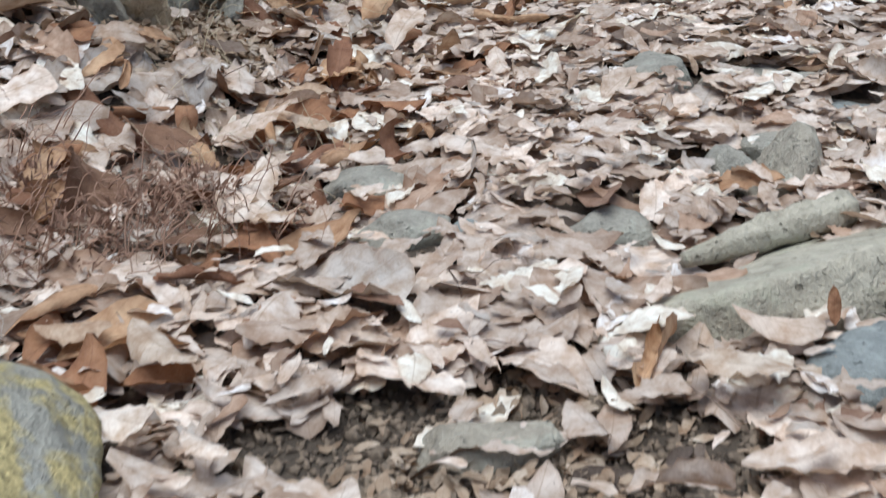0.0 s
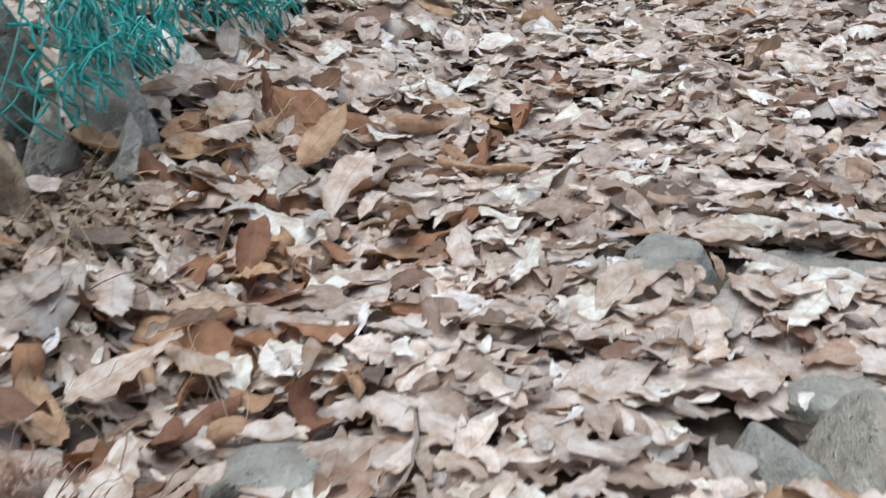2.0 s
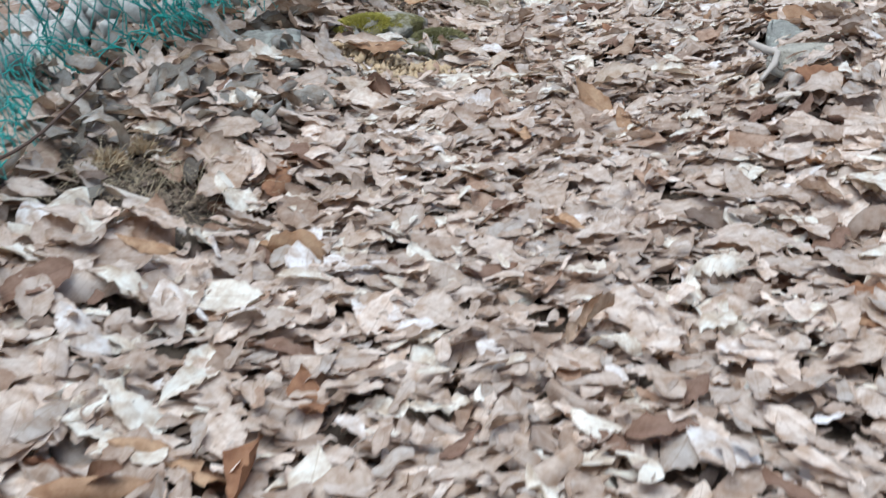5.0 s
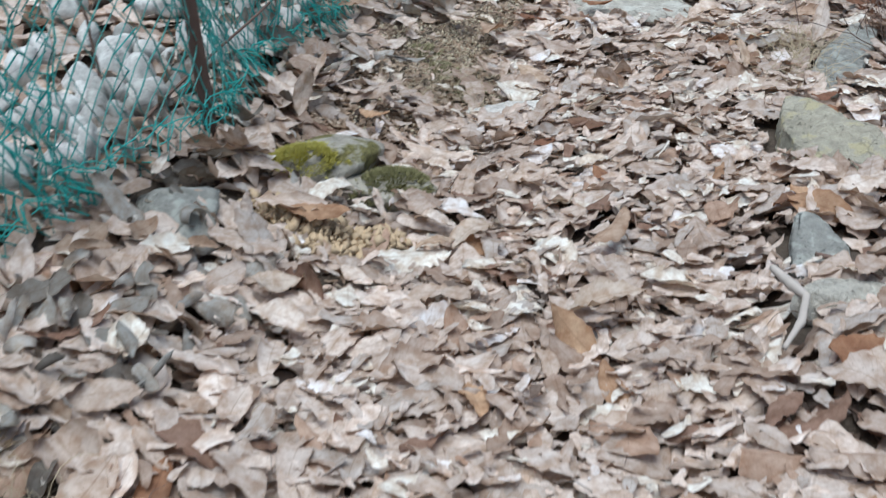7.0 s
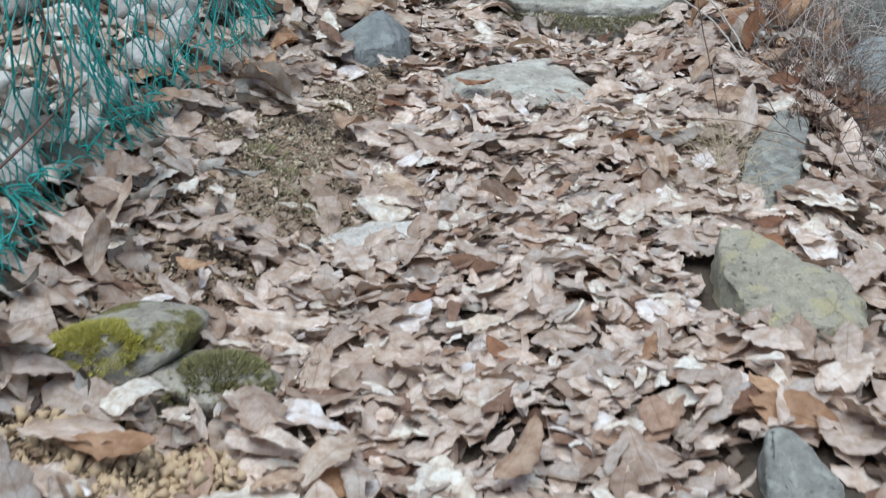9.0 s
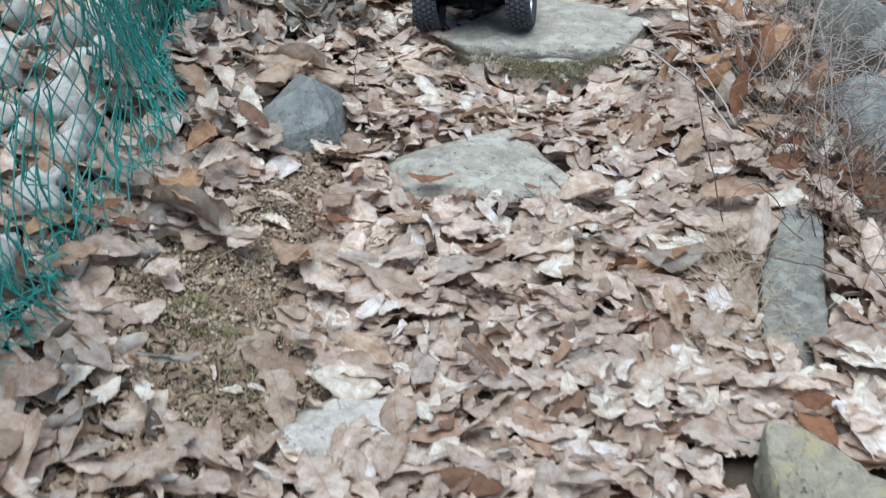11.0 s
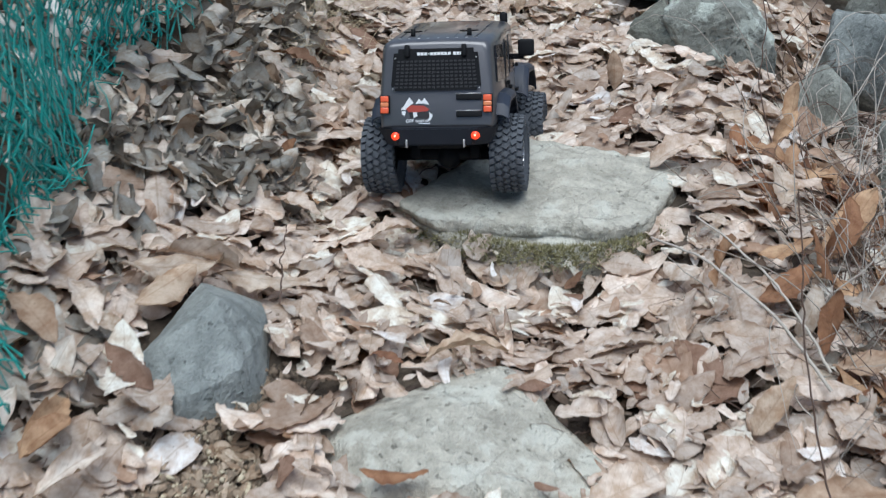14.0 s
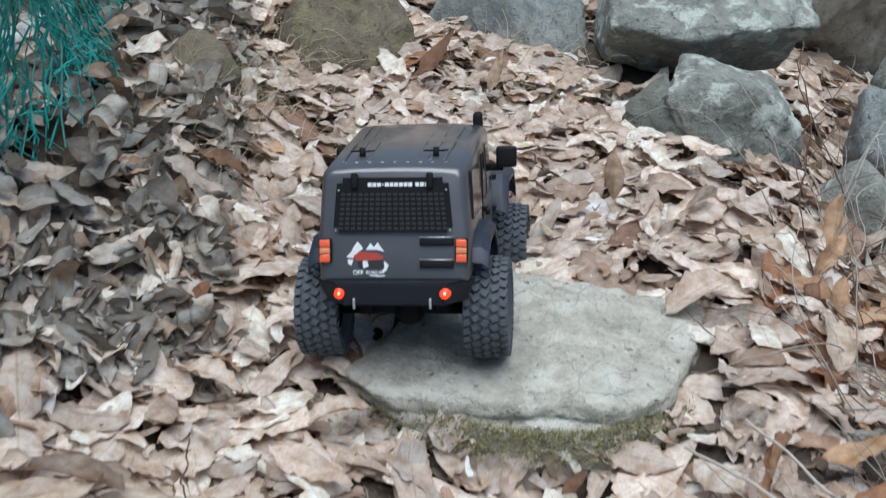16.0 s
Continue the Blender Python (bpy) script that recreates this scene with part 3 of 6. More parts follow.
hull_rock("rock", "low dark grey-green stone against the boulder", [
    (1.829, 5.49, 0.006), (1.885, 5.455, 0.040), (1.905, 5.37, 0.025), (1.822, 5.45, -0.07), (1.905, 5.335, -0.07), (1.93, 5.50, 0.06), (1.90, 5.57, -0.07), (1.825, 5.55, -0.05)], 96, M_EARTHGREY, 0.006, 0.008)
hull_rock("boulder", "broad flat-topped grey boulder with a dark underside", [
    (1.853, 5.575, 0.115), (1.905, 5.64, 0.145), (2.14, 5.58, 0.155), (2.30, 5.72, 0.165), (1.96, 5.82, 0.16), (1.975, 5.516, 0.095), (2.085, 5.496, 0.112), (2.22, 5.50, 0.10),
    (1.90, 5.68, 0.0), (2.0, 5.62, -0.02), (2.22, 5.61, -0.03), (2.33, 5.78, -0.05), (1.95, 5.84, -0.05)], 97, M_BOULDER, 0.008, 0.009)
rock("boulder", "blue-grey boulder with a smooth sloping face", (1.80, 5.86, -0.01), (0.12, 0.16, 0.15), 14, 98, M_BLUE,
     planes=(((0.25, -1, 0.75), 0.62), ((-1, -0.5, 0.3), 0.75)), count=7, sub=5, soft=20, rough=0.02)
rock("boulder", "brown earthy boulder with moss beside leaves", (1.50, 5.85, 0.01), (0.12, 0.12, 0.125), -10, 99, M_EARTH, sub=5, soft=10, rough=0.05)
rock("rock", "brown earthy stone with olive moss in the bank", low(1.19, 5.64, 0.02), (0.065, 0.06, 0.06), 20, 103, M_EARTH, sub=4, soft=10, rough=0.06)
rock("boulder", "far grey boulder uphill of the path", (2.75, 6.25, 0.0), (0.3, 0.26, 0.3), 30, 101, M_GREY, sub=5, soft=16)
rock("boulder", "far mossy stone on the slope", (1.1, 6.35, 0.15), (0.22, 0.2, 0.22), 50, 102, M_EARTH, sub=5, soft=12)
for n, (x, y, z, sx, sy, sz, turn, lean, mat, label) in enumerate([
    (-0.224, 1.335, 0.048, 0.046, 0.036, 0.088, 8, 3, M_BROWNSTONE, "upright brown rough stone under the green net"),
    (-0.245, 1.283, 0.052, 0.015, 0.02, 0.064, 10, -26, M_TAN, "pale split slab leaning on a brown stone"),
    (-0.205, 1.50, 0.03, 0.026, 0.03, 0.055, -14, 0, M_GREY, "small grey stone in a dark gap of the wall"),
    (-0.183, 1.635, 0.055, 0.036, 0.042, 0.135, 8, -4, M_SLAB, "tall grey-green lichen stone hung with net"),
    (-0.142, 1.545, 0.025, 0.018, 0.042, 0.048, 28, 22, M_GREY, "grey slab fallen at the foot of a tall stone"),
    (-0.29, 1.56, 0.02, 0.05, 0.05, 0.13, 3, 0, M_EARTHGREY, "dark wall stone behind the net"),
]):
    rock("wall_stone", label, low(x, y, z), (sx, sy, sz), turn, 120 + n, mat, sub=5, soft=34, tilt=(0, lean), rough=0.11, count=9)

# pale stones heaped on the bank behind the net
r6 = np.random.default_rng(67)
heap = []
for k in range(7):
    mesh = part("bank_stone", faceted(140 + k, (1.0, 0.8, 0.75), sub=3, soft=18, rough=0.05, grain=2.0), M_BANKSTONE if k < 5 else M_BANKGREY)
    heap.append(mesh.data)
    bpy.data.objects.remove(mesh)
for k in range(290):
    sy = r6.uniform(2.35, 5.75)
    back = 0.015 + 0.40 * r6.random() ** 1.5
    sx = side_of(0, sy) - (0.60 + 0.19 * math.exp(-(((sy - 2.75) / 0.45) ** 2)) + 0.06 * math.exp(-(((sy - 3.5) / 0.35) ** 2))) - back
    sx += 0.14 * float(ramp01(sy, 4.9, 5.5))
    size = r6.uniform(0.018, 0.040)
    ob = new("bank_stone", heap[k % 7])
    ob.matrix_world = Matrix.Translation(on(sx, sy, size * 0.35 + 0.024)) @ Euler(r6.uniform(-3, 3, 3)).to_matrix().to_4x4() @ Matrix.Diagonal((size, size, size, 1))
    tagged(ob, "pale grey stone in a heap behind the net", "rock", "stones behind the net")


# ---- a fallen log and a stick ----
def limb(name, label, pts, radii, material, sides=12):
    pts, radii = np.array(pts, float), np.array(radii, float)
    k = (len(pts) - 1) * 8 + 1
    t = np.linspace(0, len(pts) - 1, k)
    line = np.stack([np.interp(t, range(len(pts)), pts[:, i]) for i in range(3)], -1)
    rad = np.interp(t, range(len(pts)), radii)
    v, f = tubes([line], [rad], sides)
    mid = np.repeat(line, sides, axis=0)
    flute = np.random.default_rng(len(pts) + sides).uniform(-0.2, 0.12, sides)
    v = v + (v - mid) * np.tile(flute, k)[:, None]
    v = v + (v - mid) * (0.07 * np.sin(v[:, :1] * 160 + v[:, 2:] * 190) + 0.06 * np.sin(v[:, 1:2] * 330))
    mesh = raw_mesh(name, v, f, material)
    bm = bmesh.new()
    bm.from_mesh(mesh)
    bmesh.ops.holes_fill(bm, edges=[e for e in bm.edges if e.is_boundary], sides=sides)
    bm.to_mesh(mesh)
    bm.free()
    return tagged(new(name, mesh), label, "branch")


limb("log", "weathered pale log without bark among leaves", [(0.42, 0.785, 0.004), (0.50, 0.835, 0.004), (0.585, 0.885, 0.002)], [0.007, 0.017, 0.018], M_LOG, 22)
limb("stick", "crooked grey stick lying on the leaves", [(1.07, 2.945, 0.075), (1.085, 2.90, 0.07), (1.092, 2.865, 0.072), (1.07, 2.81, 0.07), (1.035, 2.765, 0.06)], [0.005, 0.0075, 0.0055, 0.0055, 0.003], M_TWIG, 10)
limb("stick", "thin straight branch beside a squared stone", [(1.152, 3.014, 0.052), (1.189, 2.972, 0.056), (1.218, 2.932, 0.05)], [0.004, 0.006, 0.004], M_STEM, 8)


# ---- leaf litter ----
def leaf_shape(r, rows, cols, curl=1.0, torn=False):
    """One dry leaf, 1 long: toothed edge, midrib fold, curled across and along, twisted and wavy."""
    s = np.linspace(0, 1, rows)
    end = r.uniform(0.55, 0.85) if torn else 1.0
    wide = r.uniform(0.19, 0.29)
    skew = r.uniform(0.75, 1.15)
    half = wide * np.clip(np.sin(np.pi * np.clip(s * end, 0.0, 1) ** skew), 0, 1) ** 0.72
    if torn:
        half[-1] *= 0.7
    half = np.maximum(half, 0.008)
    tooth = 1 - 0.07 * (np.arange(rows) % 2)
    left = half * tooth * (1 - r.uniform(0, 0.12, rows))
    right = half * np.roll(tooth, 1) * (1 - r.uniform(0, 0.12, rows))
    if torn:
        a = r.integers(2, max(3, rows - 4))
        (left if r.random() < 0.5 else right)[a:a + 3] *= r.uniform(0.35, 0.7)
    a = np.linspace(-1, 1, cols)
    x = np.where(a[None, :] < 0, a[None, :] * left[:, None], a[None, :] * right[:, None])
    kt = r.normal(0, 3.0) * curl + 1e-3
    z = (1 - np.cos(np.clip(x * kt, -2.6, 2.6))) / kt
    x2 = np.sin(np.clip(x * kt, -2.6, 2.6)) / kt
    z = z + np.abs(x) * r.normal(0.12, 0.25) + 0.035 * r.normal() * np.sin(s * r.uniform(4, 10) + r.uniform(0, 6))[:, None] * a[None, :]
    z = z + r.normal(0, 0.02, (rows, cols)) * np.abs(a)[None, :]
    bow = 0.03 * r.normal() * np.sin(s * np.pi)[:, None]
    y = (s - 0.5)[:, None] + 0 * x
    kl = r.normal(0, 0.9) * curl + 1e-3
    phi = y * kl
    py, pz = np.sin(phi) / kl - z * np.sin(phi), (1 - np.cos(phi)) / kl + z * np.cos(phi)
    tw = r.normal(0, 0.35) * curl * (s - 0.5)[:, None]
    px = (x2 + bow) * np.cos(tw) + pz * np.sin(tw)
    pz = pz * np.cos(tw) - (x2 + bow) * np.sin(tw)
    v = np.stack([px, py, pz], -1).reshape(-1, 3)
    v[:, 2] -= v[:, 2].mean()
    uv = np.stack([np.broadcast_to(s[:, None], x.shape), np.broadcast_to((a * 0.5 + 0.5)[None, :], x.shape)], -1).reshape(-1, 2)
    i = np.arange(rows * cols).reshape(rows, cols)
    f = np.stack([i[:-1, :-1], i[:-1, 1:], i[1:, 1:], i[1:, :-1]], -1).reshape(-1, 4)
    return v, uv, f


BARE = [  # places where stone or earth shows: x, y, half length, half width, turn, share of leaves kept
    (1.455, 4.94, 0.205, 0.145, -24, 0.0), (1.138, 4.425, 0.155, 0.10, -22, 0.0), (0.885, 4.64, 0.085, 0.115, -15, 0.0),
    (-0.165, 0.40, 0.12, 0.175, 20, 0.0), (0.488, 1.065, 0.034, 0.06, 15, 0.0), (0.555, 1.045, 0.04, 0.065, -20, 0.0),
    (0.545, 0.765, 0.16, 0.045, 28, 0.0), (0.51, 0.85, 0.10, 0.018, 32, 0.0),
    (0.67, 1.27, 0.035, 0.04, 30, 0.0), (0.56, 0.62, 0.05, 0.04, 40, 0.0), (0.17, 0.91, 0.055, 0.032, 5, 0.0), (0.36, 0.885, 0.05, 0.038, 0, 0.0), (0.10, 1.03, 0.05, 0.026, 0, 0.0), (0.545, 1.16, 0.05, 0.034, 0, 0.0),
    (0.47, 1.375, 0.05, 0.033, 0, 0.0), (-0.10, 1.12, 0.10, 0.09, 0, 0.5), (0.585, 1.39, 0.075, 0.035, 0, 0.1), (1.18, 3.05, 0.06, 0.09, 0, 0.0), (1.16, 2.885, 0.05, 0.02, 0, 0.0),
    (1.075, 2.86, 0.03, 0.09, -10, 0.12),
]
BARE_HIGHER = [
    (0.222, 3.155, 0.085, 0.045, -10, 0.1), (1.335, 3.49, 0.095, 0.15, 30, 0.0), (0.437, 3.45, 0.10, 0.085, 12, 0.0), (0.558, 3.40, 0.075, 0.07, 0, 0.0),
    (0.80, 3.85, 0.08, 0.038, 20, 0.0), (1.505, 3.955, 0.06, 0.22, -25, 0.0), (1.985, 5.40, 0.13, 0.095, -35, 0.0), (1.87, 5.46, 0.05, 0.07, -30, 0.05), (2.08, 5.68, 0.22, 0.13, -8, 0.0), (1.81, 5.90, 0.11, 0.17, 14, 0.0),
    (1.47, 5.85, 0.11, 0.13, 0, 0.1), (0.69, 3.96, 0.13, 0.12, 0, 0.12), (0.69, 4.12, 0.11, 0.13, -15, 0.03), (0.61, 4.09, 0.09, 0.07, 0, 0.08), (0.79, 4.33, 0.085, 0.11, -15, 0.06), (0.86, 4.44, 0.07, 0.08, 0, 0.12),
    (0.95, 4.57, 0.06, 0.05, 0, 0.3), (0.46, 3.235, 0.14, 0.06, -14, 0.08), (0.27, 0.50, 0.20, 0.11, 0, 0.14), (0.12, 2.48, 0.11, 0.1, 0, 0.12), (-0.2, 1.42, 0.1, 0.07, 0, 0.12), (-0.22, 1.29, 0.09, 0.07, 0, 0.1), (-0.17, 1.58, 0.08, 0.07, 0, 0.08), (-0.14, 1.40, 0.09, 0.13, 0, 0.3), (1.19, 5.63, 0.06, 0.06, 0, 0.0), (1.28, 5.62, 0.07, 0.11, -20, 0.25), (0.38, 3.55, 0.10, 0.5, -16, 0.6), (0.53, 3.72, 0.11, 0.19, -12, 0.45),
]
BARE += BARE_HIGHER


# leaves that stand out by themselves: place, length, width, heading, how far the tip is raised, tone
# beside the stone beam and the mossy boulder
LEAVES_START = [
    (0.449, 0.576, 0.099, 0.9, -21, 0, "pale"), (0.381, 0.430, 0.067, 1.0, -2, 0, "pale"),
    (-0.088, 0.655, 0.079, 1.0, -16, 0, "tan"), (0.001, 0.611, 0.110, 1.0, -47, 0, "pale"),
    (0.002, 0.502, 0.081, 1.0, -31, 0, "pale"), (0.069, 0.464, 0.052, 1.2, -43, 0, "pale"),
    (0.014, 0.913, 0.150, 1.1, -50, 0, "pale"), (0.520, 0.638, 0.031, 1.0, 85, 60, "rust"),
    (-0.042, 0.827, 0.063, 1.0, 44, 0, "rust"),
]
# round the dead weed and the wall stones
LEAVES_WEED = [
    (-0.030, 1.132, 0.120, 0.8, 43, 12, "pale"), (0.023, 1.170, 0.080, 1.1, -28, 0, "tan"),
    (-0.115, 1.062, 0.106, 0.8, -6, 0, "rust"), (-0.056, 0.979, 0.043, 1.4, 20, 0, "pale"),
    (0.046, 1.319, 0.067, 1.1, -32, 20, "rust"), (-0.021, 1.756, 0.063, 0.8, 132, 55, "rust"),
    (0.056, 1.716, 0.084, 1.0, 63, 25, "rust"), (0.043, 1.582, 0.105, 1.0, 72, 0, "grey"),
    (0.000, 0.966, 0.150, 0.9, 87, 0, "pale"), (0.043, 0.875, 0.064, 1.0, 43, 0, "tan"),
    (0.506, 0.950, 0.055, 1.1, -43, 0, "pale"), (0.127, 0.948, 0.066, 0.7, -11, 0, "pale"),
    (0.074, 0.996, 0.043, 1.0, 58, 0, "pale"), (-0.160, 1.227, 0.048, 0.9, 13, 0, "rust"),
]
# at the foot of the stone wall
LEAVES_BANK = [
    (0.099, 1.603, 0.136, 1.0, 72, 14, "pale"), (0.059, 1.584, 0.103, 1.0, 84, 0, "grey"),
    (0.053, 1.706, 0.115, 0.9, 69, 20, "rust"), (-0.054, 1.654, 0.091, 0.9, 47, 0, "pale"),
    (-0.066, 1.701, 0.065, 1.0, 65, 0, "tan"), (0.038, 1.364, 0.102, 0.9, 94, 30, "rust"),
    (0.015, 1.262, 0.093, 0.7, 12, 0, "tan"), (-0.004, 1.220, 0.069, 0.8, 33, 0, "pale"),
    (0.155, 2.286, 0.078, 0.8, -15, 0, "rust"), (0.644, 2.068, 0.082, 1.0, 48, 0, "tan"),
    (0.485, 1.301, 0.031, 0.9, 120, 50, "tan"), (0.007, 1.367, 0.043, 0.9, 78, 55, "tan"),
    (0.080, 1.395, 0.058, 1.0, -37, 0, "tan"), (0.169, 1.466, 0.101, 0.8, -70, 30, "tan"),
]
# round the mossy stones
LEAVES_MOSS = [
    (0.419, 3.571, 0.092, 0.8, 103, 72, "pale"), (0.535, 3.626, 0.065, 1.2, -29, 25, "rust"),
    (0.442, 3.219, 0.115, 0.9, -12, 18, "rust"), (0.425, 3.224, 0.150, 0.5, -1, 8, "pale"),
    (0.352, 3.145, 0.046, 1.1, 124, 60, "pale"), (0.540, 3.269, 0.053, 0.9, 121, 40, "pale"),
    (0.838, 2.957, 0.131, 1.0, 0, 15, "pale"), (0.396, 3.020, 0.089, 0.9, 19, 0, "pale"),
    (0.404, 2.938, 0.093, 1.3, -24, 0, "pale"), (0.505, 3.076, 0.066, 1.1, -45, 0, "pale"),
    (1.378, 3.669, 0.064, 1.0, -43, 20, "rust"), (0.635, 3.455, 0.070, 1.0, -33, 0, "pale"),
    (0.622, 3.250, 0.072, 1.0, -32, 0, "pale"), (0.294, 3.047, 0.065, 0.7, 14, 0, "tan"),
]
# along the middle of the path
LEAVES_MID = [
    (0.681, 3.218, 0.117, 1.1, 51, 0, "pale"),
    (0.622, 3.178, 0.066, 1.0, 9, 0, "tan"), (0.644, 3.515, 0.125, 0.8, -8, 0, "pale"),
    (0.518, 3.289, 0.064, 1.0, -50, 30, "pale"), (1.288, 3.214, 0.129, 1.0, 37, 0, "pale"),
    (0.889, 3.177, 0.119, 1.0, 55, 0, "tan"), (0.705, 4.238, 0.124, 1.0, -42, 0, "grey"),
    (0.644, 4.303, 0.150, 1.0, -77, 20, "rust"), (0.828, 4.118, 0.105, 1.0, -60, 0, "pale"),
    (1.076, 4.044, 0.097, 1.0, -44, 0, "pale"),
]
# round the bare earth
LEAVES_CRUMB = [
    (0.653, 4.275, 0.150, 1.2, -45, 10, "grey"), (0.571, 4.335, 0.106, 1.2, -45, 0, "grey"),
    (0.697, 4.449, 0.078, 1.1, 41, 20, "rust"), (0.795, 4.170, 0.111, 1.0, -71, 20, "tan"),
    (1.301, 4.284, 0.117, 1.2, 17, 0, "pale"), (1.345, 4.036, 0.115, 1.3, 13, 0, "grey"),
    (1.256, 4.025, 0.048, 0.8, -1, 0, "rust"), (1.515, 4.186, 0.120, 0.9, -11, 0, "tan"),
    (1.472, 4.018, 0.104, 0.8, 56, 50, "pale"), (1.002, 3.902, 0.107, 0.8, -65, 0, "pale"),
    (0.862, 3.968, 0.098, 0.9, -54, 0, "tan"), (1.274, 3.880, 0.067, 0.8, 97, 45, "tan"),
    (0.869, 4.766, 0.150, 0.5, 9, 8, "pale"), (0.755, 4.667, 0.087, 1.2, -67, 0, "pale"),
]
# against the foot of the net
LEAVES_NETFOOT = [
    (0.464, 4.167, 0.078, 1.0, 20, 15, "rust"), (0.534, 4.230, 0.064, 1.0, -9, 20, "rust"),
    (0.571, 4.200, 0.060, 1.0, -22, 15, "rust"), (0.485, 4.102, 0.102, 1.0, 24, 15, "tan"),
    (0.606, 4.121, 0.067, 0.9, 33, 0, "pale"), (0.721, 4.407, 0.118, 0.6, 42, 0, "pale"),
    (0.892, 4.262, 0.088, 0.5, -16, 0, "rust"), (0.800, 4.329, 0.064, 0.8, -24, 0, "pale"),
]
# round the small flat rock
LEAVES_STEP = [
    (0.733, 4.210, 0.077, 1.1, 42, 0, "pale"), (0.697, 4.630, 0.095, 1.2, -53, 0, "tan"),
    (0.640, 4.456, 0.113, 1.1, 51, 0, "pale"), (0.702, 4.467, 0.110, 0.9, 59, 0, "rust"),
    (1.054, 4.364, 0.077, 0.8, -19, 0, "rust"), (1.824, 4.675, 0.150, 1.0, 40, 35, "rust"),
    (1.677, 4.605, 0.081, 1.0, -7, 20, "rust"), (1.620, 4.456, 0.077, 1.0, 51, 45, "grey"),
    (1.729, 4.494, 0.076, 1.0, -60, 20, "grey"), (1.243, 4.148, 0.104, 1.0, -4, 0, "pale"),
    (1.278, 4.087, 0.062, 1.2, -27, 0, "grey"), (0.981, 4.245, 0.059, 1.0, -26, 0, "tan"),
]
# round the angular stone and the slab
LEAVES_SLAB = [
    (0.856, 4.725, 0.113, 1.0, 39, 12, "tan"), (0.782, 4.640, 0.048, 1.2, -14, 0, "pale"),
    (0.898, 4.805, 0.128, 0.7, -22, 10, "pale"), (0.987, 4.773, 0.123, 0.7, -11, 0, "pale"),
    (1.086, 5.089, 0.035, 1.2, 22, 55, "rust"), (1.104, 4.578, 0.049, 1.1, -50, 0, "rust"),
    (1.205, 4.567, 0.119, 0.6, -7, 0, "tan"), (1.547, 4.651, 0.081, 1.2, -74, 0, "pale"),
    (1.421, 4.730, 0.038, 1.1, 6, 30, "rust"), (1.628, 4.719, 0.059, 1.0, -60, 0, "pale"),
    (1.797, 4.876, 0.088, 1.2, -25, 0, "pale"),
]
# below the boulders
LEAVES_END = [
    (1.820, 4.829, 0.102, 1.2, -13, 0, "pale"), (1.813, 5.028, 0.108, 0.8, -46, 0, "pale"),
    (1.887, 4.962, 0.070, 1.0, 36, 55, "rust"), (1.677, 4.939, 0.118, 1.0, 16, 0, "pale"),
    (1.144, 4.795, 0.105, 1.0, -49, 0, "pale"), (1.197, 4.883, 0.092, 0.9, 6, 0, "pale"),
    (1.068, 4.970, 0.094, 1.0, -33, 0, "pale"), (1.159, 5.351, 0.095, 0.8, -17, 0, "rust"),
    (1.100, 5.312, 0.086, 1.0, -42, 0, "grey"), (1.684, 5.200, 0.070, 1.0, 54, 60, "tan"),
    (1.577, 5.653, 0.094, 1.0, 18, 45, "rust"), (1.654, 5.576, 0.073, 0.8, 37, 55, "tan"),
    (1.768, 5.130, 0.090, 1.1, 19, 0, "pale"),
]

# curled at the top of the gully
LEAVES_GULLY = [
    (1.782, 4.634, 0.100, 1.0, 60, 50, "rust"),
    (1.764, 4.496, 0.120, 0.9, -30, 25, "grey"),
    (1.634, 4.424, 0.085, 0.9, 80, 65, "rust"),
    (1.631, 4.526, 0.090, 1.0, 10, 20, "rust"),
    (1.934, 5.025, 0.090, 0.9, 100, 55, "rust"),
    (1.506, 4.332, 0.085, 1.0, 20, 30, "tan"),
    (1.585, 4.618, 0.075, 0.9, 30, 20, "rust"),
    (1.792, 4.807, 0.110, 1.1, 70, 10, "pale"),
    (2.011, 4.837, 0.100, 0.9, 120, 30, "tan"),
    (1.885, 4.584, 0.100, 0.9, 70, 50, "rust"),
    (1.709, 4.568, 0.090, 0.8, 140, 45, "rust"),
    (1.664, 4.380, 0.090, 0.9, -20, 30, "tan"),
]
SINGLE = [leaf for group in (LEAVES_START, LEAVES_WEED, LEAVES_BANK, LEAVES_MOSS, LEAVES_MID, LEAVES_CRUMB, LEAVES_NETFOOT, LEAVES_STEP, LEAVES_SLAB, LEAVES_END, LEAVES_GULLY) for leaf in group]
SINGLE_AT = np.array([leaf[:3] for leaf in SINGLE])


def under_single(x, y):
    """1 where a large single leaf lies on top, 0 elsewhere."""
    d = np.hypot(x[:, None] - SINGLE_AT[None, :, 0], y[:, None] - SINGLE_AT[None, :, 1]) / SINGLE_AT[None, :, 2]
    return 1 - ramp01(d.min(1), 0.45, 0.85)


def thinned(x, y, r):
    keep = np.ones(len(x))
    for cx, cy, hx, hy, turn, share in BARE:
        c, s = math.cos(radians(turn)), math.sin(radians(turn))
        dx, dy = x - cx, y - cy
        pad = 0.008 if share < 0.15 else 0.0
        e = ((dx * c + dy * s) / (hx + pad)) ** 2 + ((-dx * s + dy * c) / (hy + pad)) ** 2
        keep = np.where(e < 1, np.minimum(keep, share), keep)
    # the leaves thin out towards the foot of the far bank
    keep = keep * (1 - 0.9 * ramp01(y, 4.97, 5.2) * ramp01(side_of(x, y), 0.20, 0.33) * (1 - ramp01(y, 5.75, 6.0)))
    return r.random(len(x)) < keep


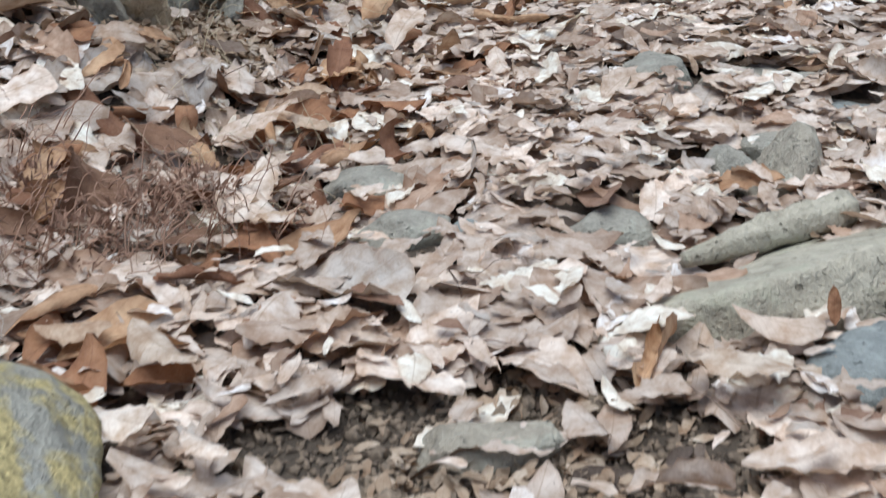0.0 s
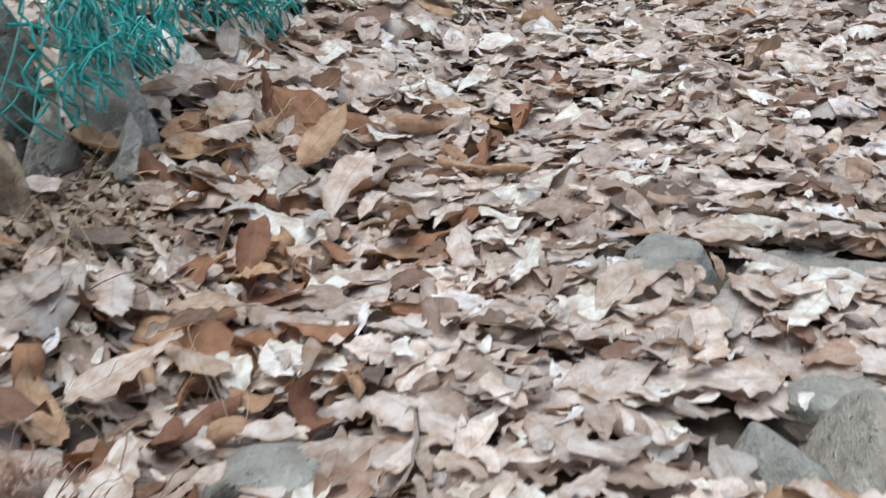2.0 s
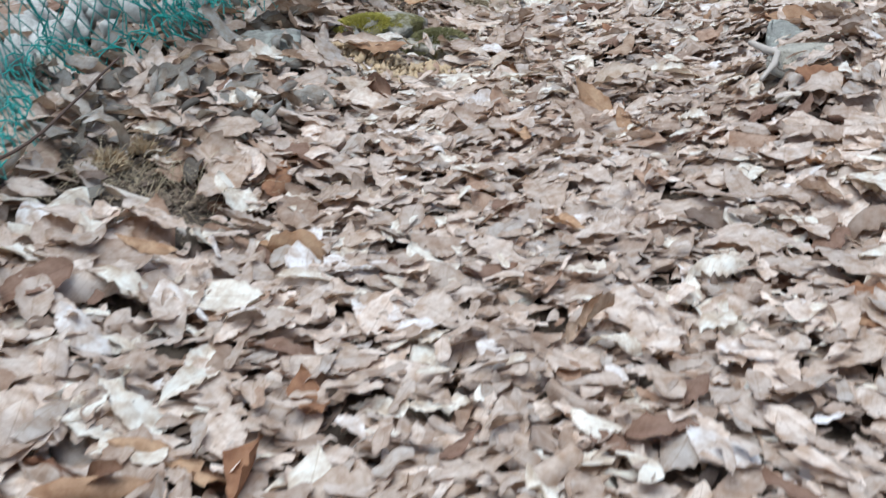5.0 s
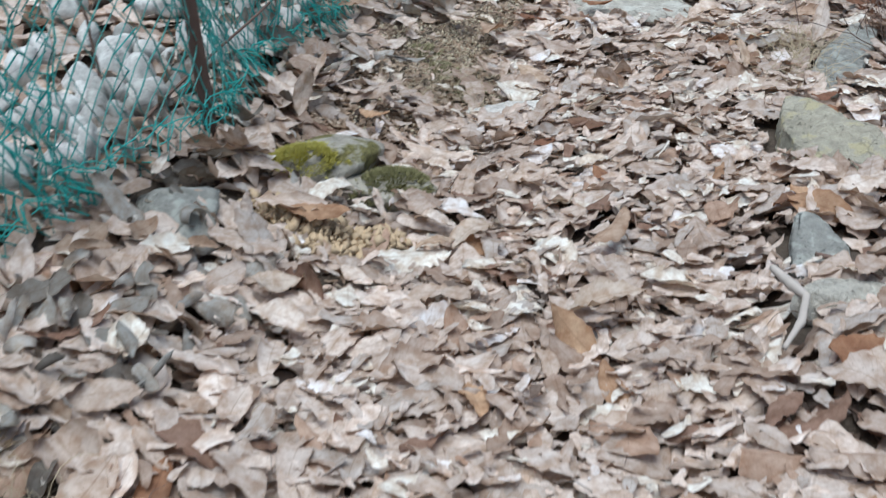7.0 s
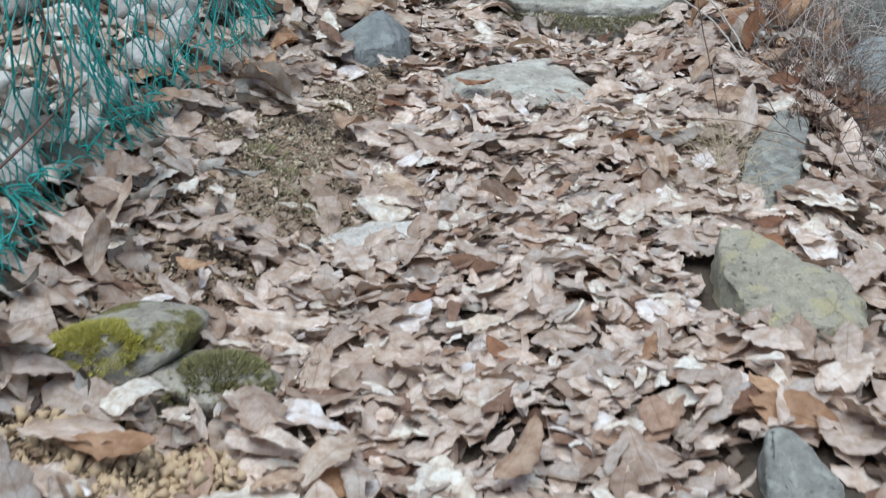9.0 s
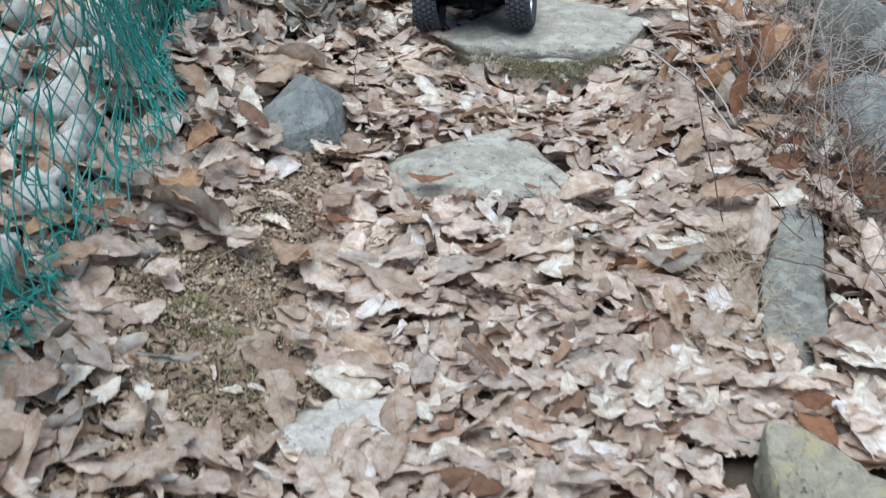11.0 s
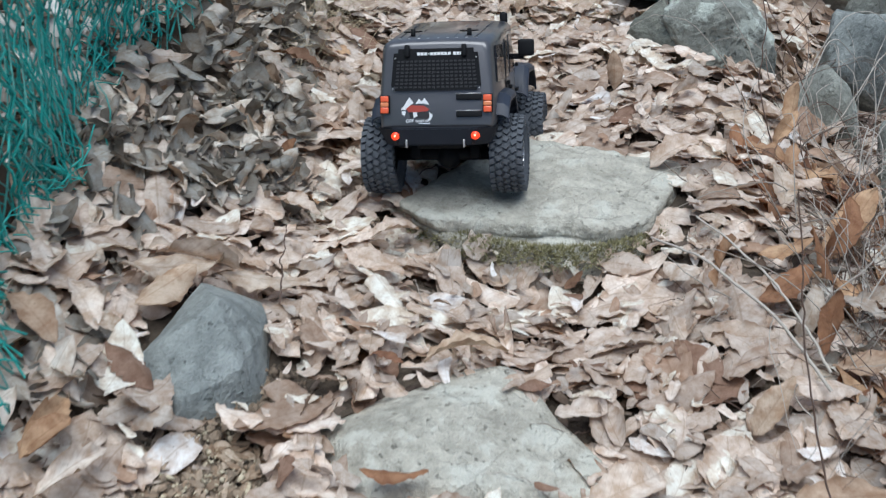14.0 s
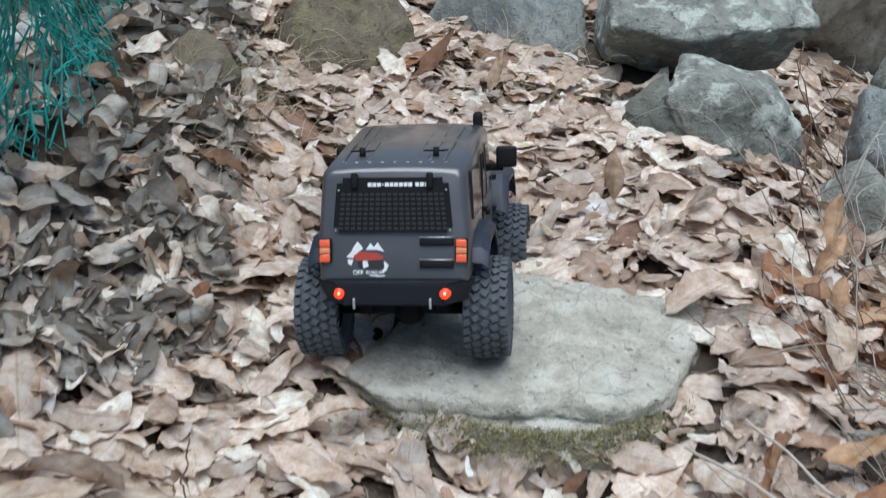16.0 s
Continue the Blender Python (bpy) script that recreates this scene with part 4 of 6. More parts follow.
def place(count, u_lo, u_hi, y_lo, y_hi, r):
    y = r.uniform(y_lo, y_hi, count)
    x = side_of(0, y) - r.uniform(u_lo, u_hi, count)
    ok = thinned(x, y, r)
    return x[ok], y[ok]


def turns(x, y, tilt, r):
    """Turn matrices that lay leaves on the slope, each turned and tilted its own way."""
    e = 0.02
    sx, sy = (height(x + e, y) - height(x - e, y)) / (2 * e), (height(x, y + e) - height(x, y - e)) / (2 * e)
    k = len(x)
    n = np.stack([-sx + r.normal(0, tilt, k), -sy + r.normal(0, tilt, k), np.ones(k)], -1)
    n /= np.linalg.norm(n, axis=1, keepdims=True)
    flip = np.where(r.random(k) < 0.45, -1.0, 1.0)
    a = r.uniform(0, 2 * np.pi, k)
    t = np.stack([np.cos(a), np.sin(a), 0 * a], -1)
    t -= (t * n).sum(1, keepdims=True) * n
    t /= np.linalg.norm(t, axis=1, keepdims=True)
    n2 = n * flip[:, None]
    b = np.cross(t, n2)
    return np.stack([b, t, n2], -1)


def litter(shapes, x, y, tilt, size, lift, r, thick=0.02):
    k = len(x)
    cover = under_single(x, y)
    R = turns(x, y, tilt * (1 - 0.6 * cover), r)
    L = np.clip(size * np.exp(r.normal(0, 0.30, k)), 0.022, 0.15)
    z = height(x, y) + lift + r.uniform(0, 1, k) * thick * (1 - 0.8 * cover)
    pick = r.integers(0, len(shapes), k)
    vs, fs, us, base = [], [], [], 0
    for s, (v, uv, f) in enumerate(shapes):
        m = np.nonzero(pick == s)[0]
        if not len(m):
            continue
        stretch = np.stack([L[m] * r.uniform(0.85, 1.2, len(m)), L[m], L[m]], -1)
        w = np.einsum("kij,kvj->kvi", R[m], v[None] * stretch[:, None, :]) + np.stack([x[m], y[m], z[m]], -1)[:, None, :]
        vs.append(w.reshape(-1, 3))
        us.append(np.tile(uv, (len(m), 1)))
        fs.append((f[None] + (np.arange(len(m)) * len(v))[:, None, None]).reshape(-1, 4) + base)
        base += len(m) * len(v)
    return np.concatenate(vs), np.concatenate(fs), np.concatenate(us)


fine_shapes = [leaf_shape(nrng, 17, 5, nrng.choice([0.2, 0.4, 0.9]), nrng.random() < 0.3) for _ in range(56)]
rough_shapes = [leaf_shape(nrng, 8, 3, nrng.choice([0.6, 1.2]), nrng.random() < 0.3) for _ in range(30)]
broken_shapes = [leaf_shape(nrng, 7, 3, 0.5, True) for _ in range(40)]
tiny_shapes = [leaf_shape(nrng, 5, 3, 0.8, nrng.random() < 0.5) for _ in range(30)]
curled_shapes = [leaf_shape(nrng, 11, 5, nrng.choice([1.6, 2.4]), nrng.random() < 0.35) for _ in range(30)]

x, y = place(8600, -0.66, 0.56, 0.25, 6.4, nrng)
trodden = np.exp(-(((side_of(x, y) + 0.12 + 0.13 * ramp01(y, 4.8, 5.3)) / (0.27 + 0.25 * (1 - ramp01(y, 2.4, 3.4)))) ** 2))
v, f, uvs = litter(fine_shapes, x, y, 0.26 - 0.18 * trodden, 0.080 + 0.006 * ramp01(y, 1.5, 3.2) - 0.010 * trodden, 0.004, nrng, 0.046 - 0.016 * trodden)
stuff("leaf_litter", raw_mesh("leaf_litter", v, f, M_LEAF, uvs), "pale beige and tan dry oak leaves covering the path", "leaves")
far = [place(5200, 0.5, 1.7, 0.3, 7.2, nrng), place(3200, -1.5, -0.6, 0.3, 6.6, nrng), place(2200, -1.6, 1.6, 6.3, 8.2, nrng), place(2500, -2.2, 2.4, -0.3, 8.8, nrng)]
x, y = np.concatenate([p[0] for p in far]), np.concatenate([p[1] for p in far])
v, f, uvs = litter(rough_shapes, x, y, 0.28, 0.088, 0.002, nrng, 0.03)
stuff("leaf_litter", raw_mesh("outer_litter", v, f, M_LEAF, uvs), "dry leaves lying beyond the path's edges", "leaves")
banks = [place(420, 0.40, 0.75, 2.4, 4.3, nrng), place(250, 0.42, 0.66, 4.5, 5.1, nrng), place(9500, 0.21, 0.80, 4.98, 5.95, nrng), place(120, -0.85, -0.5, 3.9, 4.7, nrng)]
x, y = np.concatenate([p[0] for p in banks]), np.concatenate([p[1] for p in banks])
v, f, uvs = litter(curled_shapes, x, y, 0.75, 0.064, 0.012, nrng, 0.045)
stuff("leaf_litter", raw_mesh("bank_litter", v, f, M_GREY_LEAF, uvs), "grey curled old leaves heaped along the bank", "leaves")
x, y = place(120, -0.86, -0.52, 4.2, 4.95, nrng)
x2, y2 = place(210, 0.08, 0.55, 0.4, 1.9, nrng)
v, f, uvs = litter(curled_shapes, np.append(x, x2), np.append(y, y2), 0.5, 0.085, 0.018, nrng, 0.03)
stuff("leaf_litter", raw_mesh("rust_litter", v, f, M_RUST_HEAP, uvs), "rust-brown curled leaves heaped beside the path", "leaves")
far = [place(6000, -3.4, 3.6, -1.0, 10.0, nrng), place(9000, -6.0, 6.0, -2.5, 13.0, nrng)]
x, y = np.concatenate([p[0] for p in far]), np.concatenate([p[1] for p in far])
v, f, uvs = litter(tiny_shapes, x, y, 0.2, 0.095, 0.004, nrng, 0.02)
stuff("leaf_litter", raw_mesh("woodland_litter", v, f, M_LEAF, uvs), "scattered dry leaves on the woodland floor", "leaves")
# crumbled scraps fill the gaps between whole leaves, their colour darkened as shade
x, y = place(7000, -0.62, 0.6, 0.25, 6.0, nrng)
v, f, uvs = litter(tiny_shapes, x, y, 0.35, 0.030, 0.0, nrng, 0.016)
stuff("leaf_scraps", raw_mesh("leaf_scraps", v, f, M_GAP_SHADE_LEAF, uvs), "small broken scraps of dry leaves on soil, coloured dark as gap shade", "leaves")

x, y = place(6500, -0.42, 0.42, 0.25, 5.9, nrng)
v, f, uvs = litter(broken_shapes, x, y, 0.16, 0.034, 0.014, nrng, 0.032)
stuff("leaf_scraps", raw_mesh("top_scraps", v, f, M_LEAF, uvs), "tiny broken flakes of tan leaves on the litter", "leaves")

spot = nrng.normal(0, 0.055, (1500, 2)) * (1.0, 1.5) + (-0.14, 1.38)
v, f, uvs = litter(tiny_shapes, spot[:, 0], spot[:, 1], 0.5, 0.018, 0.006, nrng, 0.02)
stuff("leaf_scraps", raw_mesh("wall_scraps", v, f, M_CRUMBLED, uvs), "crumbled brown leaf bits below the wall stones", "leaves")

soil_spots = [(0.50, 3.60), (0.54, 3.72), (0.60, 3.84), (0.46, 3.70), (0.36, 3.40), (0.69, 3.96), (0.69, 4.12), (0.61, 4.09), (0.79, 4.33), (0.86, 4.44), (0.28, 0.50), (0.46, 3.23), (1.27, 5.62)]
spot = np.concatenate([nrng.normal(0, 0.07, (330, 2)) + p for p in soil_spots])
v, f, uvs = litter(tiny_shapes, spot[:, 0], spot[:, 1], 0.3, 0.014, 0.003, nrng, 0.008)
stuff("leaf_scraps", raw_mesh("soil_scraps", v, f, M_CRUMBLED, uvs), "crumbs of brown leaf strewn over bare soil", "leaves")

# single leaves that lie on top, each one a piece of the ground's cover
hero = [raw_mesh("leaf", leafv * (1, 1, 1), leaff, M_LEAF_ONE, leafuv) for leafv, leafuv, leaff in (leaf_shape(nrng, 15, 7, nrng.choice([0.6, 1.0, 1.7]), nrng.random() < 0.2) for _ in range(24))]
hero_rust = []
for mesh in hero[:8]:
    copy = mesh.copy()
    copy.materials.clear()
    copy.materials.append(M_RUST_LEAF)
    hero_rust.append(copy)


def lay_leaf(x, y, size, mesh, turn=None, tilt=0.22, up=0.033):
    ob = new("leaf", mesh)
    ob.parent = ground
    R = turns(np.array([x]), np.array([y]), tilt, nrng)[0]
    m = Matrix(R.tolist()).to_4x4()
    m.translation = on(x, y, up)
    if turn is not None:
        m = Matrix.Translation(on(x, y, up)) @ turn
    ob.matrix_world = m @ Matrix.Diagonal((size, size, size, 1))
    return ob


x, y = place(440, -0.5, 0.40, 0.5, 5.8, nrng)
for px, py in list(zip(x, y))[:180]:
    rusty = nrng.random() < 0.16
    lay_leaf(float(px), float(py), float(nrng.uniform(0.08, 0.12)) * float(0.8 + 0.2 * ramp01(py, 1.5, 3.0)), (hero_rust if rusty else hero)[int(nrng.integers(0, 8 if rusty else 24))], tilt=0.34 if rusty else 0.2)

def toned(material):
    made = []
    for mesh in hero[:10]:
        made.append(mesh.copy())
        made[-1].materials.clear()
        made[-1].materials.append(material)
    return made


TONED = {"pale": toned(M_PALE_ONE), "tan": toned(M_TAN_ONE), "grey": toned(M_GREY_ONE), "rust": toned(M_RUST_LEAF)}
r7 = np.random.default_rng(52)
for px, py, length, wide, heading, tip, tone in SINGLE:
    e = 0.03
    n = Vector((-(float(height(px + e, py)) - float(height(px - e, py))) / (2 * e), -(float(height(px, py + e)) - float(height(px, py - e))) / (2 * e), 1)).normalized()
    ahead = Vector((math.cos(radians(heading)), math.sin(radians(heading)), 0))
    ahead = (ahead - n * ahead.dot(n)).normalized()
    raise_by = radians(tip + r7.uniform(-3, 6))
    way = ahead * math.cos(raise_by) + n * math.sin(raise_by)
    side = way.cross(n).normalized()
    up = side.cross(way)
    spin = radians(r7.uniform(-12, 12))
    side, up = side * math.cos(spin) + up * math.sin(spin), up * math.cos(spin) - side * math.sin(spin)
    ob = new("leaf", TONED[tone][int(r7.integers(0, 10))])
    ob.parent = ground
    lift = 0.046 + (0.45 * length * math.sin(raise_by) if tip >= 40 else 0.2 * length * math.sin(raise_by))
    m = Matrix((side, way, up)).transposed().to_4x4()
    m.translation = on(px, py, lift)
    ob.matrix_world = m @ Matrix.Diagonal((length * wide, length, length, 1))


# ---- net fence on the bank ----
def net_line(y):
    """The foot of the net."""
    y = np.asarray(y, float)
    return side_of(0, y) - (0.55 + 0.19 * np.exp(-(((y - 2.75) / 0.45) ** 2)) + 0.06 * np.exp(-(((y - 3.5) / 0.35) ** 2)) + 0.03 * ramp01(y, 3.6, 4.2) - 0.045 * ramp01(y, 3.9, 4.5) + 0.025 * ramp01(y, 4.2, 4.5) - 0.14 * ramp01(y, 4.9, 5.5) - 0.045 * np.exp(-(((y - 5.0) / 0.16) ** 2)))


def net_point(s, h):
    """A place on the net: s along the path, h above its foot; it sags and leans."""
    s, h = np.asarray(s, float), np.asarray(h, float)
    x = net_line(s)
    sag = 0.03 * np.sin(s * 5.1 + 0.6) * np.sin(h * 5 + s) + 0.018 * np.sin(s * 13 + h * 9)
    lean = -0.03 * h + 0.03 * np.exp(-h / 0.05)
    y = s + 0.02 * np.sin(h * 17 + s * 7)
    return np.stack([x + sag + lean, y, height(x, s) + 0.008 + 0.075 * (1 - ramp01(s, 1.75, 2.05)) + h + 0.012 * np.sin(s * 21 + h * 11)], -1)


fence = new("net_fence")
fence.location = on(0.2, 3.55)
tagged(fence, "torn green nylon net hung on rusty posts along the bank", "fence")
r4 = np.random.default_rng(23)
strands, thick = [], []
cell = 0.034
hs = np.linspace(0, 0.72, 25)
for s0 in np.arange(1.2, 6.4, cell):
    for way in (1, -1):
        s = s0 + way * hs * 0.62 + 0.004 * np.sin(hs * 210 + s0 * 90) + r4.normal(0, 0.0015, len(hs))
        strands.append(net_point(s, hs) + r4.normal(0, 0.0012, (len(hs), 3)))
        thick.append(0.0012 if r4.random() < 0.7 else 0.0017)
v, f = tubes(strands, thick, 3)
ob = stuff("net", raw_mesh("net", v, f, M_NET_OLD), "thin faded green mesh", "", fence)
ob.matrix_parent_inverse = Matrix.Translation(-fence.location)
# bunched strands where the net is folded, and its loose lower edge
strands, thick = [], []
for s0, n, hi in [(1.55, 34, 0.20), (1.75, 44, 0.18), (1.98, 26, 0.22), (2.9, 8, 0.5), (3.08, 14, 0.55), (3.5, 12, 0.3), (3.8, 8, 0.6), (4.02, 9, 0.6), (4.25, 9, 0.55), (4.45, 12, 0.55), (4.62, 16, 0.6), (4.78, 16, 0.6), (4.93, 20, 0.34), (5.05, 30, 0.5), (5.25, 34, 0.5), (5.5, 34, 0.45), (5.75, 20, 0.4)]:
    for _ in range(n):
        a = s0 + r4.normal(0, 0.07)
        top = hi * r4.uniform(0.4, 1.0)
        h = np.linspace(r4.uniform(-0.005, 0.04), top, 16)
        s = a + np.cumsum(r4.normal(0, 0.006, 16)) + r4.normal(0, 0.12) * h + 0.008 * np.sin(h * r4.uniform(90, 160) + r4.uniform(0, 6))
        p = net_point(s, h)
        p[:, 0] += r4.uniform(-0.03, 0.012) + 0.006 * np.sin(h * 120 + a * 50)
        strands.append(p)
        thick.append(r4.uniform(0.0011, 0.0021))
for s0 in np.arange(1.4, 6.0, 0.045):
    for _ in range(1):
        s = s0 + np.linspace(0, r4.uniform(0.08, 0.2), 14)
        h = 0.02 + 0.03 * np.abs(np.sin(np.linspace(0, r4.uniform(4, 9), 14) + r4.uniform(0, 6))) + r4.uniform(0, 0.03)
        p = net_point(s, h)
        p[:, 0] += r4.uniform(-0.01, 0.03) + 0.01 * np.sin(np.linspace(0, 14, 14))
        strands.append(p)
        thick.append(r4.uniform(0.0008, 0.0014))
v, f = tubes(strands, thick, 4)
ob = stuff("net_folds", raw_mesh("net_folds", v, f, M_NET), "bright teal bunched strands", "", fence)
ob.matrix_parent_inverse = Matrix.Translation(-fence.location)
for s in (2.3, 3.44, 4.79):
    p = net_point(s, 0.0)
    bm = bmesh.new()
    foot, head = Vector(p) + Vector((-0.02, 0.02, -0.06)), Vector(p) + Vector((-0.05, 0.02, 0.95))
    rod(bm, foot, head, 0.013, 0.011, 8)
    bmesh.ops.subdivide_edges(bm, edges=[e for e in bm.edges if e.calc_length() > 0.3], cuts=14)
    for vert in bm.verts:
        vert.co += Vector((noise.noise(vert.co * 40), noise.noise(vert.co * 40 + Vector((9, 0, 0))), 0)) * 0.003
    post = part("post", bm, M_RUST, fence, "rusty brown iron post")
    post.matrix_parent_inverse = Matrix.Translation(-fence.location)


# ---- twigs, vines and dry plants ----
def sprig(start, heading, length, rise_by, wander, r, k=18):
    """A thin bent stem from a place: heading in degrees, how far it rises, how much it wanders."""
    t = np.linspace(0, 1, k)
    a = radians(heading) + np.cumsum(r.normal(0, wander / k, k)) + wander * 0.5 * np.sin(t * r.uniform(2, 5) + r.uniform(0, 6))
    step = length / k
    px = start[0] + np.cumsum(np.cos(a)) * step
    py = start[1] + np.cumsum(np.sin(a)) * step
    pz = start[2] + rise_by * np.sin(t * r.uniform(1.6, 2.9)) + r.normal(0, 0.002, k).cumsum()
    pz = np.maximum(pz, height(px, py) + 0.012)
    return np.stack([px, py, pz], -1)


def tangle(name, label, category, material, spots, per, length, up, wander, rad, seed, spread_by=0.05, sides=3):
    r = np.random.default_rng(seed)
    lines, radii = [], []
    for x, y in spots:
        for _ in range(per):
            a, b = x + r.normal(0, spread_by), y + r.normal(0, spread_by)
            ln = length * r.uniform(0.4, 1.2)
            lines.append(sprig(on(a, b, 0.01), r.uniform(0, 360), ln, up * r.uniform(0.1, 1.2), wander, r, 14))
            radii.append(np.linspace(1, 0.35, 14) * rad * r.uniform(0.6, 1.3))
    v, f = tubes(lines, radii, sides)
    return stuff(name, raw_mesh(name, v, f, material), label, category)


tangle("dry_grass", "tuft of short straw-coloured dry grass on bare soil", "grass", M_GRASS, [(0.68, 3.95), (0.72, 4.05), (0.63, 3.88), (0.74, 3.90), (0.70, 4.14), (0.12, 2.45), (0.16, 2.53), (0.08, 2.5)], 45, 0.08, 0.04, 1.0, 0.0005, 1)
tangle("dry_grass", "wispy dry grass hanging over the slate slab", "grass", M_GRASS, [(1.40, 3.90), (1.42, 3.98), (1.36, 3.82), (1.45, 4.06)], 45, 0.12, 0.05, 1.0, 0.0008, 2, 0.03)
tangle("dry_grass", "dry grass stems on the bank below boulders", "grass", M_GRASS, [(1.16, 5.42), (1.2, 5.55), (1.26, 5.58), (1.28, 5.66), (1.31, 5.70), (1.72, 5.72), (1.76, 5.60)], 50, 0.13, 0.07, 1.0, 0.00055, 3)
tangle("dry_weed", "reddish-brown dead weed tangled among leaves", "plant", M_WEED, [(-0.14, 0.80), (-0.20, 0.88), (-0.10, 0.88), (-0.24, 0.78), (-0.05, 0.95), (-0.28, 0.92)], 90, 0.10, 0.06, 2.6, 0.0010, 4)
tangle("dry_grass", "fine dry stalks among leaves at the bank's foot", "grass", M_GRASS, [(-0.02, 1.02), (-0.06, 1.12), (-0.12, 1.3), (-0.22, 1.4), (-0.03, 1.7), (-0.08, 1.72)], 18, 0.11, 0.06, 1.0, 0.0006, 5)
tangle("vines", "tangled bare grey vines and stems over the gully", "vine", M_TWIG, [(1.84, 4.50), (1.92, 4.42), (1.80, 4.26), (1.98, 4.62), (2.06, 4.78), (2.12, 4.94), (1.90, 4.70), (1.76, 4.38), (2.06, 5.08)], 30, 0.30, 0.17, 1.3, 0.0013, 6, 0.07)
tangle("dry_grass", "brown dead grass and stems matted over the gully edge", "grass", M_STEM, [(1.82, 4.48), (1.75, 4.28), (1.73, 4.38), (1.88, 4.70), (1.80, 4.60), (1.70, 4.18), (1.95, 4.82), (1.66, 4.06), (1.86, 4.36)], 50, 0.18, 0.09, 1.4, 0.0010, 11, 0.05)
tangle("vines", "thin brown stems among boulders beside the path", "vine", M_STEM, [(2.1, 5.15), (2.2, 5.25), (2.3, 5.1), (2.4, 5.3), (1.75, 3.9), (1.8, 4.05)], 22, 0.34, 0.18, 1.2, 0.0012, 7, 0.08)
tangle("twigs", "thin dry twigs and leaf stalks scattered over the litter", "twigs", M_STEM, [(float(a), float(b)) for a, b in zip(*place(210, -0.55, 0.6, 0.6, 6.0, nrng))], 1, 0.11, 0.03, 0.8, 0.0011, 8, 0.0)
tangle("twigs", "pale dry leaf stalks lying on the path", "twigs", M_TWIG, [(float(a), float(b)) for a, b in zip(*place(190, -0.55, 0.6, 0.6, 6.0, nrng))], 1, 0.08, 0.02, 0.8, 0.0010, 9, 0.0)

# long stems that stand or lean by themselves
r5 = np.random.default_rng(31)
for name, label, material, pts, rad in [
    ("stem", "long straight dry stem rising beside the path", M_STEM, [(1.455, 4.10, 0.03), (1.43, 4.16, 0.16), (1.41, 4.2, 0.30), (1.40, 4.22, 0.42)], 0.0012),
    ("stem", "pale forked dry stalk leaning over leaves", M_TWIG, [(1.58, 4.33, 0.05), (1.55, 4.42, 0.10), (1.50, 4.53, 0.13), (1.47, 4.62, 0.11)], 0.0024),
    ("stem", "second pale stalk beside a forked one", M_TWIG, [(1.60, 4.36, 0.05), (1.58, 4.47, 0.11), (1.53, 4.60, 0.14)], 0.0022),
    ("stem", "thin dark shoot standing in the leaves", M_STEM, [(1.86, 4.95, 0.0), (1.84, 4.98, 0.12), (1.85, 5.0, 0.22), (1.82, 5.02, 0.30)], 0.0012),
    ("stem", "arched bare stem beside the boulder", M_STEM, [(2.02, 5.10, 0.0), (1.98, 5.14, 0.10), (1.95, 5.18, 0.17), (1.97, 5.22, 0.22)], 0.0012),
    ("stem", "grey stem arching over the gully", M_TWIG, [(1.88, 4.62, 0.0), (1.94, 4.68, 0.14), (2.02, 4.74, 0.17), (2.14, 4.78, 0.12)], 0.0022),
    ("stem", "brown stem growing up through the net", M_STEM, [(0.36, 3.95, 0.1), (0.33, 3.98, 0.3), (0.30, 4.0, 0.55), (0.28, 4.02, 0.8)], 0.0035),
    ("stem", "brown stem leaning against the net", M_STEM, [(0.62, 4.55, 0.12), (0.56, 4.60, 0.3), (0.52, 4.64, 0.5), (0.50, 4.68, 0.8)], 0.0038),
    ("stem", "thin stem behind the net", M_STEM, [(0.10, 3.45, 0.12), (0.08, 3.47, 0.35), (0.04, 3.5, 0.7)], 0.003),
    ("vine", "rusty brown creeper strung along the net's foot", M_RUST, [(-0.32, 1.85, 0.20), (-0.15, 2.02, 0.22), (0.02, 2.35, 0.2), (0.06, 2.8, 0.2)], 0.0030),
    ("vine", "brown creeper climbing along the lower net", M_STEM, [(-0.05, 3.12, 0.14), (0.12, 3.30, 0.15), (0.26, 3.52, 0.22), (0.40, 3.90, 0.25)], 0.0035),
    ("stem", "short dark shoot beside the angular stone", M_STEM, [(1.0, 4.74, 0.02), (1.005, 4.75, 0.07), (1.02, 4.76, 0.12)], 0.0014),
]:
    p = np.array(pts)
    t = np.linspace(0, len(p) - 1, 30)
    base = np.stack([np.interp(t, range(len(p)), p[:, i]) for i in range(3)], -1)
    for _ in range(3):
        base[1:-1] = (base[:-2] + 2 * base[1:-1] + base[2:]) / 4
    base[:, :2] += np.cumsum(r5.normal(0, 0.0012, (30, 2)), axis=0)
    v, f = tubes([base], [np.linspace(rad, rad * 0.6, 30)], 6)
    tagged(new(name, raw_mesh(name, v, f, material)), label, "stem" if name == "stem" else "vine")


